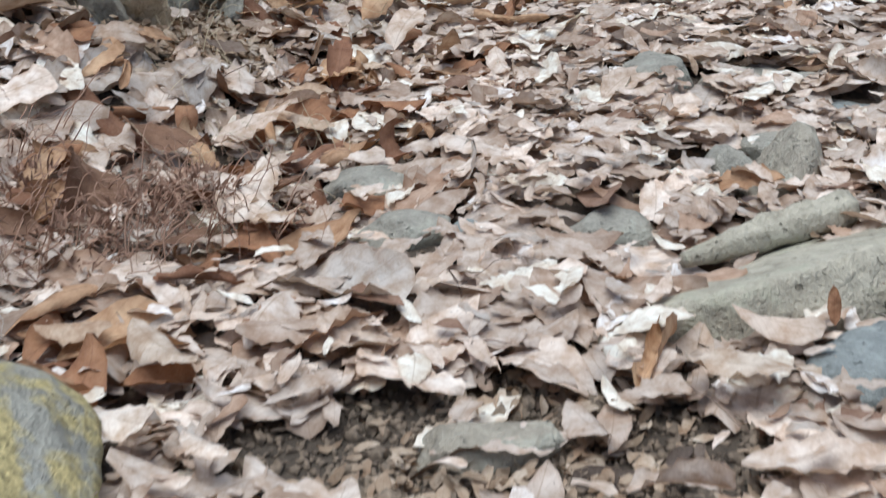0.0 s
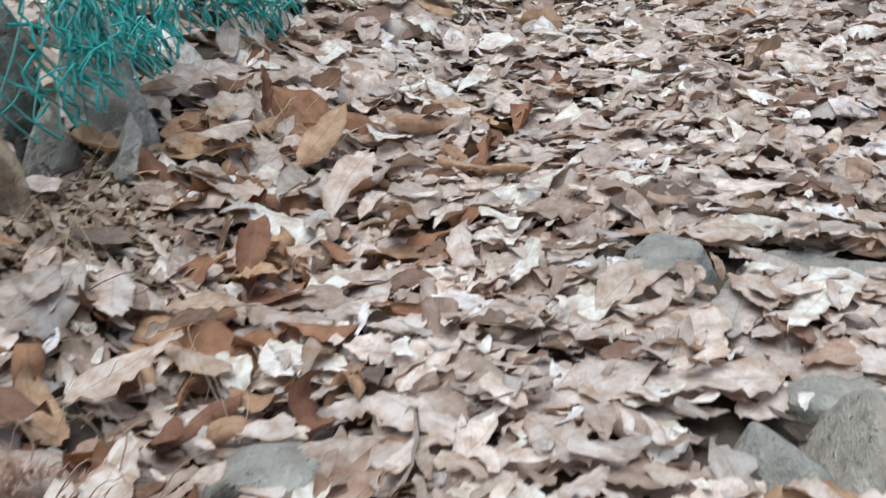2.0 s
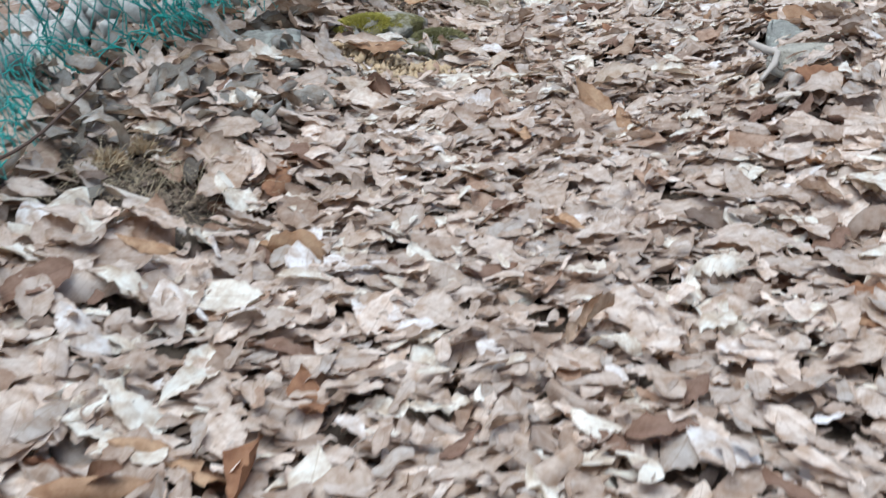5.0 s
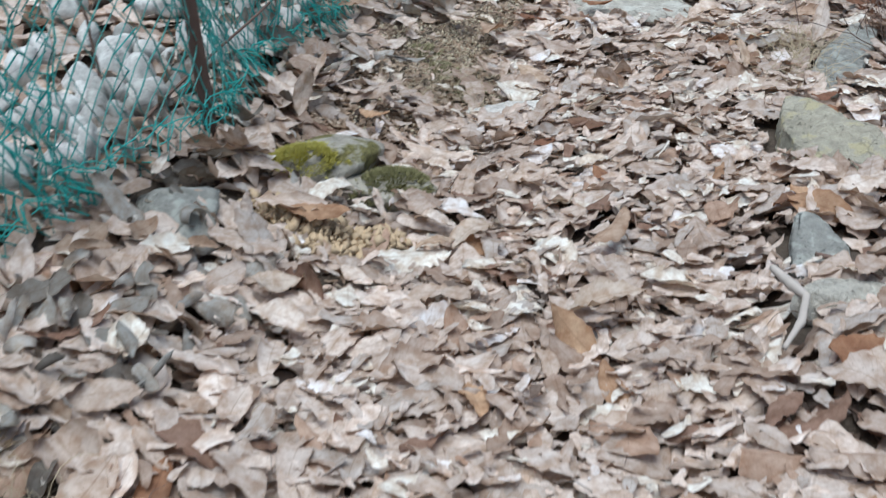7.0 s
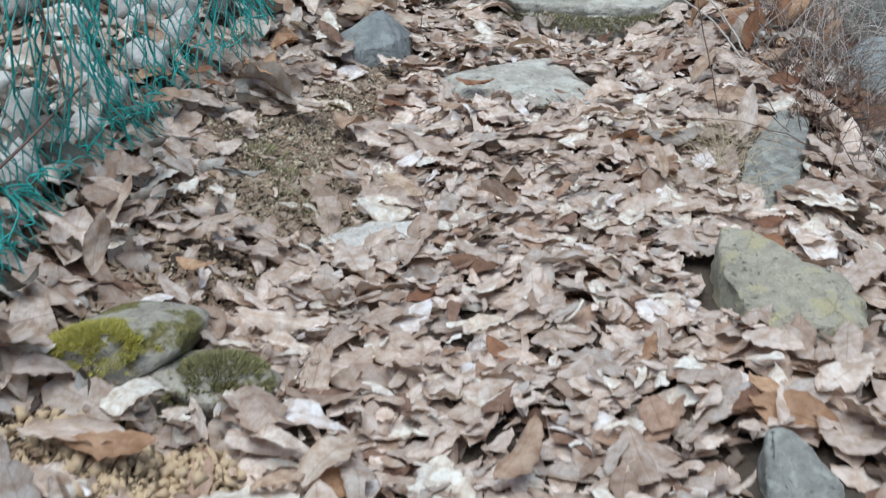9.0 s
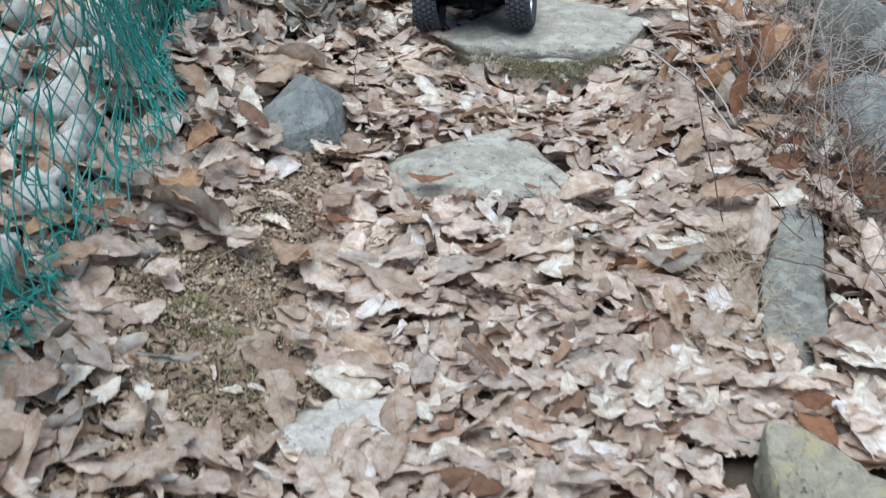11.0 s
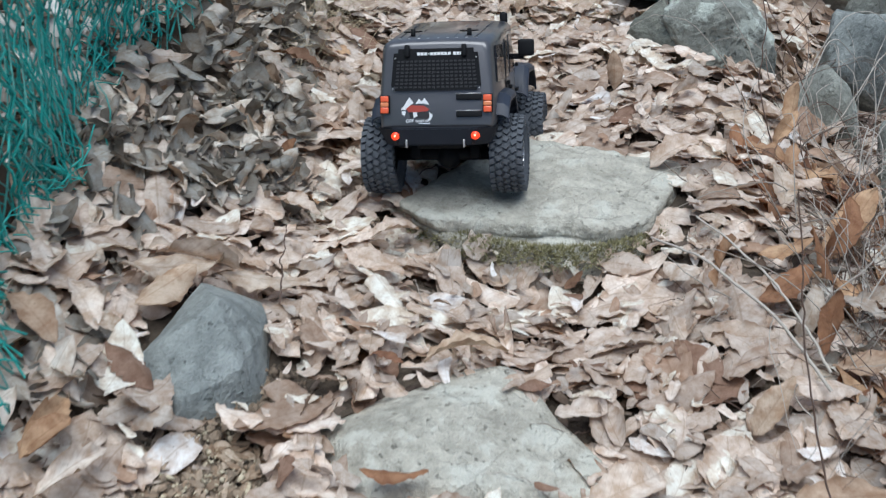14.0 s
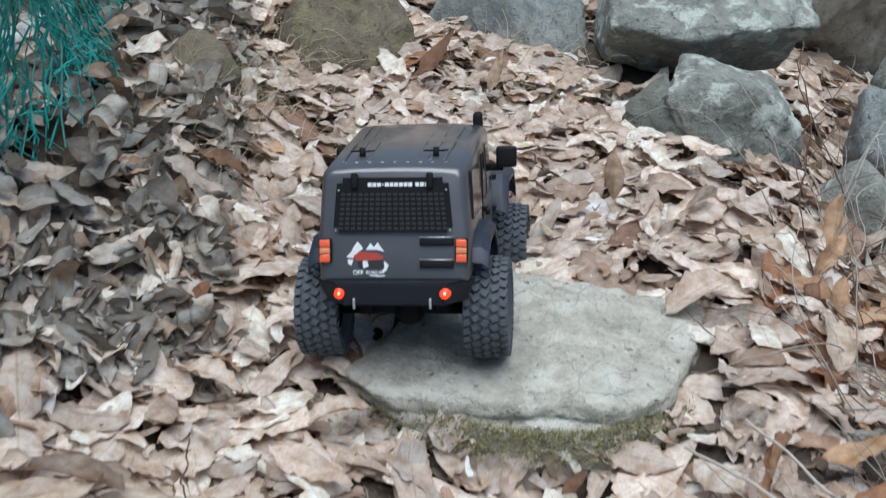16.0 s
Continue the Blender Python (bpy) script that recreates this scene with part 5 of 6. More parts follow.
def tufts(name, label, material, spots, seed, size=0.007, patchy=False):
    """Moss: many short blades over domes. spots: x, y, z, half lengths, count."""
    r = np.random.default_rng(seed)
    v, f, base = [], [], 0
    for x, y, z, hx, hy, hz, count in spots:
        d = r.normal(size=(count, 3))
        d[:, 2] = np.abs(d[:, 2]) * 1.2
        d /= np.linalg.norm(d, axis=1, keepdims=True)
        if patchy:
            lump = np.array([noise.fractal(Vector((a * 2.6 + seed, b * 2.6, c * 2.6)), 0.8, 2.0, 3) for a, b, c in d])
            d = d[lump > -0.12 + 0.25 * np.maximum(d[:, 0], 0)]
            count = len(d)
        p = d * (hx, hy, hz) + (x, y, z)
        q = p + d * size * r.uniform(0.4, 1.5, (count, 1)) + r.normal(0, size * 0.4, (count, 3))
        s = np.cross(d, r.normal(size=(count, 3)))
        s /= np.linalg.norm(s, axis=1, keepdims=True)
        w = size * 0.32
        tri = np.stack([p - s * w - d * w, p + s * w - d * w, q], 1)
        v.append(tri.reshape(-1, 3))
        f.append(np.arange(count * 3).reshape(-1, 3) + base)
        base += count * 3
    return stuff(name, raw_mesh(name, np.concatenate(v), np.concatenate(f), material, smooth=False), label, "moss")


za, zb = moss_rock_a.location, moss_rock_b.location
tufts("moss", "bright green cushion of moss on a stone", M_MOSS, [(za.x - 0.016, za.y - 0.022, za.z + 0.002, 0.080, 0.052, 0.036, 12000)], 41, 0.0040, True)
tufts("moss", "dark green moss spread over a low stone", M_DARKMOSS, [(zb.x, zb.y - 0.006, zb.z + 0.006, 0.068, 0.054, 0.036, 8000)], 42, 0.004, True)
spots = [(a, b, float(height(a, b)), 0.03 * k, 0.025 * k, 0.022 * k, int(420 * k)) for a, b, k in [ (0.10, 2.62, 1.2), (0.06, 2.56, 1.0)]]
tufts("moss", "clumps of dry yellow moss on the soil", M_DRYMOSS, spots, 43, 0.008)
front = [(1.452 + 0.205 * math.cos(radians(a)) * math.cos(radians(-24)) - 0.15 * math.sin(radians(a)) * math.sin(radians(-24)), 4.925 + 0.205 * math.cos(radians(a)) * math.sin(radians(-24)) + 0.15 * math.sin(radians(a)) * math.cos(radians(-24)), -0.022, 0.03, 0.018, 0.030, 400) for a in range(205, 335, 8)]
tufts("moss", "thin olive moss on the front of the flat rock", M_OLIVE, front, 45, 0.004)
tufts("moss", "yellow-green moss crusting a pale boulder", M_LIME, [(-0.165, 0.40, -0.008, 0.124, 0.185, 0.105, 16000)], 44, 0.0045, True)


tufts("moss", "low olive moss and sprouts on bare soil", M_OLIVE, [(a, b, float(height(a, b)) - 0.002, 0.06, 0.05, 0.014, 1800) for a, b in [(0.65, 4.02), (0.70, 3.96), (0.62, 4.08)]], 47, 0.005, True)
tufts("dry_weed", "bushy reddish-brown seed heads of a dead weed", M_WEED, [(a, b, float(height(a, b)) + 0.026, 0.05, 0.05, 0.038, 420) for a, b in [(-0.14, 0.80), (-0.20, 0.88), (-0.10, 0.88), (-0.24, 0.78), (-0.05, 0.95)]], 46, 0.007, True)


def crumbs(name, label, material, spots, seed, grade=-5.6, heap=0.0, spread_of_size=0.45):
    """Small clods and grit on bare earth: x, y, half width, count."""
    r = np.random.default_rng(seed)
    tet = np.array([(1, 0, -0.5), (-0.5, 0.87, -0.5), (-0.5, -0.87, -0.5), (0, 0, 1.0), (0.5, 0.6, 0.4)])
    tri = np.array([(0, 1, 4), (1, 3, 4), (0, 4, 3), (1, 2, 3), (2, 0, 3), (0, 2, 1)])
    v, f, base = [], [], 0
    for x, y, half, count in spots:
        a, b = x + r.normal(0, half * 0.6, count), y + r.normal(0, half * 0.6, count)
        size = np.minimum(np.exp(r.normal(grade, spread_of_size, count)), 0.014)
        ang = r.uniform(0, 6.28, count)
        c, s = np.cos(ang), np.sin(ang)
        p = tet[None] * size[:, None, None] * r.uniform(0.6, 1.3, (count, 1, 3)) * (1, 1, 0.7)
        p += r.normal(0, 0.22, p.shape) * size[:, None, None]
        q = np.stack([p[..., 0] * c[:, None] - p[..., 1] * s[:, None], p[..., 0] * s[:, None] + p[..., 1] * c[:, None], p[..., 2]], -1)
        q += np.stack([a, b, height(a, b) + size * 0.3 + heap * r.uniform(0, 1, count) * np.exp(-((a - x) ** 2 + (b - y) ** 2) / (half * half))], -1)[:, None, :]
        v.append(q.reshape(-1, 3))
        f.append((tri[None] + (np.arange(count) * 5)[:, None, None]).reshape(-1, 3) + base)
        base += count * 5
    return stuff(name, raw_mesh(name, np.concatenate(v), np.concatenate(f), material, smooth=False), label, "soil")


crumbs("soil_crumbs", "pale brown crumbs and grit on bare earth", M_SOIL, [(0.69, 3.96, 0.13, 2600), (0.69, 4.12, 0.15, 3600), (0.61, 4.09, 0.11, 1600), (0.79, 4.33, 0.10, 3000), (0.86, 4.44, 0.07, 1200), (0.95, 4.57, 0.06, 700), (0.45, 3.22, 0.09, 900), (-0.2, 1.42, 0.1, 1200), (0.12, 2.55, 0.1, 1000), (1.27, 5.62, 0.09, 1800), (0.28, 0.50, 0.2, 4200)], 77)
crumbs("clods", "tan dry clods of earth lying on bare soil", M_CLOD, [(0.69, 4.12, 0.14, 1500), (0.61, 4.09, 0.10, 700), (0.69, 3.98, 0.12, 600), (0.79, 4.33, 0.10, 700), (0.86, 4.44, 0.07, 300), (1.05, 5.17, 0.05, 120), (-0.2, 1.42, 0.1, 160), (-0.12, 1.1, 0.08, 90), (0.50, 3.43, 0.06, 60), (0.55, 3.72, 0.12, 500), (0.60, 3.86, 0.08, 400)], 78, -5.95, 0.012)
crumbs("clods", "yellowish sandy clods heaped beside mossy stones", M_DRYMOSS, [(0.40, 3.25, 0.05, 1100), (0.46, 3.225, 0.05, 1100), (0.54, 3.225, 0.045, 900), (1.05, 5.165, 0.04, 70)], 79, -5.6, 0.032, 0.75)


# ---- the model car, parked with its rear wheels on the flat rock ----
car = new("model_car")
tagged(car, "dark grey radio-controlled off-road model car standing on a flat rock", "model car")
car_pose = Matrix.Translation((1.298, 4.938, 0.031)) @ Matrix.Rotation(radians(-27.2), 4, "Z") @ Matrix.Rotation(radians(-21.7), 4, "X") @ Matrix.Rotation(radians(-5.5), 4, "Y")
TRACK, BASE, TYRE = 0.0955, 0.318, 0.0575


def shell(stations, corner=0.012, steps=4):
    """A closed body from cross sections: (y at the foot, y at the top, foot half width, belt half width, top half width, z foot, z belt, z top)."""
    bm = bmesh.new()
    rings = []
    for yb, yt, wb, wm, wt, zb, zm, zt in stations:
        side = [(wb, zb), (wm, zm)]
        for k in range(steps + 1):
            a = k / steps * math.pi / 2
            side.append((wt - corner + corner * math.cos(a), zt - corner + corner * math.sin(a)))
        side.append((wt * 0.5, zt + 0.0018))
        pts = side + [(0.0, zt + 0.0022)] + [(-px, pz) for px, pz in reversed(side)]
        rings.append([bm.verts.new((px, yb + (yt - yb) * (pz - zb) / (zt - zb), pz)) for px, pz in pts])
    for r0, r1 in zip(rings, rings[1:]):
        for k in range(len(r0)):
            k2 = (k + 1) % len(r0)
            bm.faces.new((r0[k], r0[k2], r1[k2], r1[k]))
    bm.faces.new(rings[0])
    bm.faces.new(list(reversed(rings[-1])))
    bmesh.ops.recalc_face_normals(bm, faces=bm.faces)
    return bm


def rear_y(z):
    """The rear panel's place at a height."""
    return -0.086 + (z - 0.106) / 0.12 * 0.016


bm = shell([
    (-0.086, -0.070, 0.078, 0.079, 0.0745, 0.106, 0.150, 0.2225),
    (-0.080, -0.062, 0.082, 0.083, 0.0785, 0.104, 0.150, 0.2275),
    (0.06, 0.06, 0.083, 0.0845, 0.0805, 0.104, 0.152, 0.2395),
    (0.215, 0.170, 0.083, 0.084, 0.0815, 0.104, 0.165, 0.2500),
    (0.240, 0.188, 0.081, 0.082, 0.0790, 0.104, 0.165, 0.2490),
])
body = part("body", bm, M_PAINT, car, "dark grey metallic hard-top body shell")
mod = body.modifiers.new("round", "BEVEL")
mod.width, mod.segments, mod.limit_method, mod.angle_limit = 0.003, 2, "ANGLE", radians(35)
# the bonnet, lower and narrower than the cabin, with a dark raised middle
bm = shell([
    (0.225, 0.225, 0.066, 0.070, 0.066, 0.110, 0.150, 0.178),
    (0.30, 0.30, 0.062, 0.066, 0.062, 0.110, 0.150, 0.176),
    (0.385, 0.385, 0.056, 0.060, 0.056, 0.110, 0.150, 0.170),
    (0.398, 0.398, 0.053, 0.056, 0.052, 0.112, 0.150, 0.164),
], 0.010)
part("bonnet", bm, M_PAINT, car)
bm = bmesh.new()
box(bm, (0, 0.315, 0.177), (0.056, 0.14, 0.010), 0.003)
part("bonnet_scoop", bm, M_PLASTIC, car, "dark raised middle of the bonnet")
# long pressed ribs of the roof
for rx in (-0.060, -0.047, -0.033, 0.022, 0.038, 0.054):
    bm = bmesh.new()
    rod(bm, (rx * 0.97, -0.045, 0.2305), (rx * 1.03, 0.055, 0.2410), 0.0010, seg=6)
    rod(bm, (rx * 1.0, 0.085, 0.2435), (rx * 1.04, 0.155, 0.2495), 0.0010, seg=6)
    part("roof_rib", bm, M_PAINT, body)
bm = bmesh.new()
for k in range(9):
    box(bm, (-0.056 + k * 0.014, -0.052, 0.2305), (0.0035, 0.002, 0.001))
part("rivet_row", bm, M_HOOK, body, "row of small pale rivets")
# rear window panel, its grid, print, corner screws and hinges
TURN = Matrix.Rotation(-math.atan2(0.016, 0.12), 4, "X")


def on_rear(x, z, out=0.0):
    return (x, rear_y(z) - out, z)


bm = bmesh.new()
corners = [(-0.0655, 0.1575), (0.0655, 0.1575), (0.0600, 0.2165), (-0.0600, 0.2165)]
face = bm.faces.new([bm.verts.new(on_rear(a, b, 0.0035)) for a, b in corners])
bmesh.ops.recalc_face_normals(bm, faces=[face])
made = bmesh.ops.extrude_face_region(bm, geom=[face])
for vert in (v for v in made["geom"] if isinstance(v, bmesh.types.BMVert)):
    vert.co.y += 0.006
bmesh.ops.bevel(bm, geom=[e for e in bm.edges if abs(e.verts[0].co.y - e.verts[1].co.y) > 0.004 and e.calc_length() < 0.008], offset=0.006, segments=4, affect="EDGES")
window = part("rear_window", bm, M_PLASTIC, car, "black rear window guard with a printed grid", smooth=False)
bm = bmesh.new()
for i in range(18):
    for j in range(8):
        z = 0.1625 + j * 0.0052
        half = 0.0605 - (z - 0.16) * 0.09
        box(bm, on_rear(-half + (i + 0.5) * 2 * half / 18, z, 0.0036), (0.0042, 0.0008, 0.0026), m=TURN)
part("window_grid", bm, M_GRILLE, window, "grid of small grey slots", smooth=False)
bm = bmesh.new()
widths, cur = [0.0042] * 3 + [0.0026] + [0.0042] * 6 + [0.0016] + [0.0042] * 3, -0.0275
for k, wd in enumerate(widths):
    cur += wd + 0.0009
    if wd > 0.002:
        box(bm, on_rear(cur - wd / 2, 0.2092, 0.0036), (wd, 0.0007, 0.0042 if wd > 0.004 else 0.0014), m=TURN)
part("print_bar", bm, M_WHITE, window, "row of white printed bars", smooth=False)
for sx, sz in ((-0.0585, 0.2035), (0.0585, 0.2035), (-0.0625, 0.1605), (0.0625, 0.1605)):
    bm = bmesh.new()
    rod(bm, on_rear(sx, sz, 0.0030), on_rear(sx, sz, 0.0046), 0.0011, seg=8)
    part("screw", bm, M_HOOK, window)
for sx in (-0.041, 0.041):
    bm = bmesh.new()
    box(bm, on_rear(sx, 0.2135, 0.005), (0.0075, 0.006, 0.018), 0.0025, m=TURN)
    part("window_hinge", bm, M_PLASTIC, window, "small black hinge")
# tailgate: two slotted vents, lamps, decal
for vz in (0.1475, 0.1235):
    bm = bmesh.new()
    box(bm, on_rear(0.0475, vz, 0.001), (0.037, 0.005, 0.0085), 0.0016, m=TURN)
    vent = part("vent", bm, M_PLASTIC, car, "black slotted vent on the tailgate")
    bm = bmesh.new()
    box(bm, on_rear(0.0475, vz + 0.005, 0.0025), (0.037, 0.0015, 0.0012), m=TURN)
    part("vent_edge", bm, M_HOOK, vent)
for sx in (-1, 1):
    bm = bmesh.new()
    box(bm, on_rear(sx * 0.0745, 0.1385, 0.002), (0.0140, 0.007, 0.0265), 0.0015, m=TURN)
    lamp = part("tail_lamp", bm, M_PLASTIC, car, "orange tail lamp in a dark frame")
    for dz, hz, mat in ((0.0080, 0.0085, M_AMBER), (-0.0080, 0.0085, M_AMBER), (0.0, 0.0065, M_AMBER_PALE)):
        bm = bmesh.new()
        box(bm, on_rear(sx * 0.0745, 0.1385 + dz, 0.0052), (0.0118, 0.003, hz), 0.0012, m=TURN)
        part("lens", bm, mat, lamp)


def flat(name, material, polygons, parent, out):
    bm = bmesh.new()
    for poly in polygons:
        face = bm.faces.new([bm.verts.new(on_rear(a, b, out)) for a, b in poly])
        made = bmesh.ops.extrude_face_region(bm, geom=[face])
        for vert in (v for v in made["geom"] if isinstance(v, bmesh.types.BMVert)):
            vert.co.y -= 0.0003
    bmesh.ops.recalc_face_normals(bm, faces=bm.faces)
    return part(name, bm, material, parent, smooth=False)


decal = flat("decal", M_DECAL, [
    [(-0.052, 0.131), (-0.046, 0.137), (-0.043, 0.143), (-0.039, 0.148), (-0.035, 0.143), (-0.033, 0.140), (-0.038, 0.137), (-0.044, 0.130)],
    [(-0.030, 0.139), (-0.025, 0.146), (-0.021, 0.142), (-0.017, 0.147), (-0.010, 0.137), (-0.018, 0.139), (-0.024, 0.139)],
    [(-0.050, 0.129), (-0.044, 0.128), (-0.046, 0.122), (-0.050, 0.124)],
    [(-0.010, 0.127), (-0.005, 0.122), (-0.008, 0.116), (-0.014, 0.115), (-0.010, 0.119)],
    [(-0.026, 0.1120), (-0.009, 0.1115), (-0.009, 0.1100), (-0.026, 0.1105)],
    [(-0.034, 0.128), (-0.029, 0.129), (-0.027, 0.121), (-0.033, 0.119)],
], car, 0.0006)
tagged(decal, "white and red mountain and vehicle print, faded")
for words, wx, wz, high in (("OFF", -0.0445, 0.1125, 0.0066), ("ROAD 4x4", -0.0300, 0.1131, 0.0044)):
    text = bpy.data.curves.new("print", "FONT")
    text.body, text.size, text.extrude, text.offset = words, high, 0.0002, 0.00012
    holder = bpy.data.objects.new("print", text)
    mesh = bpy.data.meshes.new_from_object(holder)
    bpy.data.objects.remove(holder)
    mesh.materials.append(M_WHITE)
    word = new("printed_word", mesh)
    word.parent = decal
    word.matrix_local = Matrix.Translation(on_rear(wx, wz, 0.0012)) @ TURN @ Matrix.Rotation(radians(90), 4, "X")
flat("decal_red", M_RED, [[(-0.044, 0.132), (-0.037, 0.137), (-0.018, 0.136), (-0.010, 0.131), (-0.013, 0.128), (-0.040, 0.127)]], decal, 0.0010)
flat("decal_grey", M_GRILLE, [[(-0.040, 0.1265), (-0.013, 0.1275), (-0.009, 0.121), (-0.014, 0.1175), (-0.038, 0.119)]], decal, 0.0003)
# rear bumper with two lit lamps and two hooks
bm = bmesh.new()
outline = [(-0.088, -0.072), (-0.062, -0.099), (0.062, -0.099), (0.088, -0.072), (0.088, -0.055), (-0.088, -0.055)]
lower = [bm.verts.new((a * 0.86, b, 0.080)) for a, b in outline]
upper = [bm.verts.new((a, b - 0.003, 0.106)) for a, b in outline]
bm.faces.new(lower[::-1]), bm.faces.new(upper)
for k in range(6):
    bm.faces.new((lower[k], lower[(k + 1) % 6], upper[(k + 1) % 6], upper[k]))
bmesh.ops.recalc_face_normals(bm, faces=bm.faces)
bmesh.ops.bevel(bm, geom=list(bm.edges), offset=0.0022, segments=2, affect="EDGES")
bumper = part("rear_bumper", bm, M_BUMPER, car, "angular black rear bumper", smooth=False)
for sx in (-1, 1):
    bm = bmesh.new()
    rod(bm, (sx * 0.0575, -0.092, 0.0945), (sx * 0.0575, -0.1035, 0.0945), 0.0066, 0.0056, 14)
    lamp = part("bumper_lamp", bm, M_REDLAMP, bumper, "glowing round red lamp")
    bm = bmesh.new()
    rod(bm, (sx * 0.0575, -0.1030, 0.0948), (sx * 0.0575, -0.1045, 0.0948), 0.0019, 0.0012, 10)
    part("lamp_core", bm, M_CORE, lamp)
    bm = bmesh.new()
    box(bm, (sx * 0.0415, -0.1015, 0.0835), (0.0028, 0.004, 0.012), 0.0012)
    part("tow_hook", bm, M_HOOK, bumper, "small pale tow hook")
# wheel arches
for wy in (0.0, BASE):
    for sx in (-1, 1):
        bm = bmesh.new()
        arc = [(-0.056, 0.116), (-0.046, 0.132), (-0.022, 0.145), (0.045, 0.148), (0.075, 0.122), (0.086, 0.094)]
        if wy > 0:
            arc = [(-0.082, 0.128), (-0.064, 0.152), (-0.044, 0.172), (0.052, 0.172), (0.080, 0.150), (0.088, 0.132)]
        rows = []
        for rad, z_off in ((0.0715, 0.003), (0.092, 0.002), (0.100, -0.003), (0.100, -0.009)):
            rows.append([bm.verts.new((sx * rad, wy + a, b + z_off)) for a, b in arc])
        for r0, r1 in zip(rows, rows[1:]):
            for k in range(len(arc) - 1):
                bm.faces.new((r0[k], r0[k + 1], r1[k + 1], r1[k]))
        bmesh.ops.recalc_face_normals(bm, faces=bm.faces)
        flare = part("wheel_arch", bm, M_FLARE, car, "navy satin flared wheel arch")
        mod = flare.modifiers.new("thick", "SOLIDIFY")
        mod.thickness, mod.offset = 0.0028, 0.0
        mod = flare.modifiers.new("round", "BEVEL")
        mod.width, mod.segments, mod.limit_method, mod.angle_limit = 0.002, 2, "ANGLE", radians(20)


def tyre_mesh():
    """A chunky off-road tyre: rounded carcass, three rows of slanted lugs and shoulder blocks. The axle lies along x."""
    bm = bmesh.new()
    profile = [(-0.0150, 0.030), (-0.0205, 0.036), (-0.0235, 0.044), (-0.0225, 0.0505), (-0.0180, 0.0537), (0.0, 0.0545), (0.0180, 0.0537), (0.0225, 0.0505), (0.0235, 0.044), (0.0205, 0.036), (0.0150, 0.030)]
    seg = 40
    rings = [[bm.verts.new((a, r * math.cos(k / seg * 2 * math.pi), r * math.sin(k / seg * 2 * math.pi))) for a, r in profile] for k in range(seg)]
    for k in range(seg):
        r0, r1 = rings[k], rings[(k + 1) % seg]
        for i in range(len(profile) - 1):
            bm.faces.new((r0[i], r0[i + 1], r1[i + 1], r1[i]))
    count = 32
    for k in range(count):
        for row, (px, width, slant, rad, off, tall) in enumerate([(-0.0205, 0.0072, 14, 0.0538, 0.0, 0.0060), (-0.0105, 0.0070, 32, 0.0552, 0.5, 0.0066), (0.0, 0.0072, -32, 0.0555, 0.0, 0.0066), (0.0105, 0.0070, 32, 0.0552, 0.5, 0.0066), (0.0205, 0.0072, -14, 0.0538, 0.0, 0.0060)]):
            a = (k + off) / count * 2 * math.pi
            m = Matrix.Rotation(a, 4, "X") @ Matrix.Translation((px, 0, rad)) @ Matrix.Rotation(radians(slant), 4, "Z")
            bmesh.ops.create_cube(bm, size=1.0, matrix=m @ Matrix.Diagonal((width, 0.0072, tall, 1)))
        for sx in (-1, 1):
            a = (k + 0.5) / count * 2 * math.pi
            m = Matrix.Rotation(a, 4, "X") @ Matrix.Translation((sx * 0.0232, 0, 0.0485))
            bmesh.ops.create_cube(bm, size=1.0, matrix=m @ Matrix.Diagonal((0.0035, 0.0055, 0.009, 1)))
    bmesh.ops.recalc_face_normals(bm, faces=bm.faces)
    return bm


def rim_mesh(sx):
    bm = bmesh.new()
    seg = 32
    profile = [(0.0155, 0.031), (0.0185, 0.0315), (0.0185, 0.0285), (0.010, 0.0265), (0.006, 0.024)]
    rings = [[bm.verts.new((sx * a, r * math.cos(k / seg * 2 * math.pi), r * math.sin(k / seg * 2 * math.pi))) for a, r in profile] for k in range(seg)]
    for k in range(seg):
        for i in range(len(profile) - 1):
            bm.faces.new((rings[k][i], rings[k][i + 1], rings[(k + 1) % seg][i + 1], rings[(k + 1) % seg][i]))
    for k in range(6):
        m = Matrix.Rotation(k / 6 * 2 * math.pi, 4, "X") @ Matrix.Translation((sx * 0.010, 0, 0.015))
        bmesh.ops.create_cube(bm, size=1.0, matrix=m @ Matrix.Diagonal((0.005, 0.007, 0.025, 1)))
    rod(bm, (sx * 0.004, 0, 0), (sx * 0.017, 0, 0), 0.007, 0.005, 10)
    bmesh.ops.recalc_face_normals(bm, faces=bm.faces)
    return bm


tyre_data = None
for wy in (0.0, BASE):
    for sx in (-1, 1):
        if tyre_data is None:
            tyre = part("tyre", tyre_mesh(), M_TYRE, None, smooth=False)
            tyre_data = tyre.data
        else:
            tyre = new("tyre", tyre_data)
        hub = new("wheel")
        hub.parent, hub.location = car, (sx * (TRACK + (0.003 if wy > 0 else 0)), wy, TYRE + (0.012 if wy > 0 else 0))
        hub.rotation_euler = (0.3 * sx + wy, 0, 0)
        tyre.parent = hub
        part("rim", rim_mesh(sx), M_RIM, hub, "silver spoked rim", smooth=False)
        bm = bmesh.new()
        rod(bm, (-sx * 0.012, 0, 0), (sx * 0.002, 0, 0), 0.028, 0.028, 20)
        part("hub", bm, M_PLASTIC, hub)
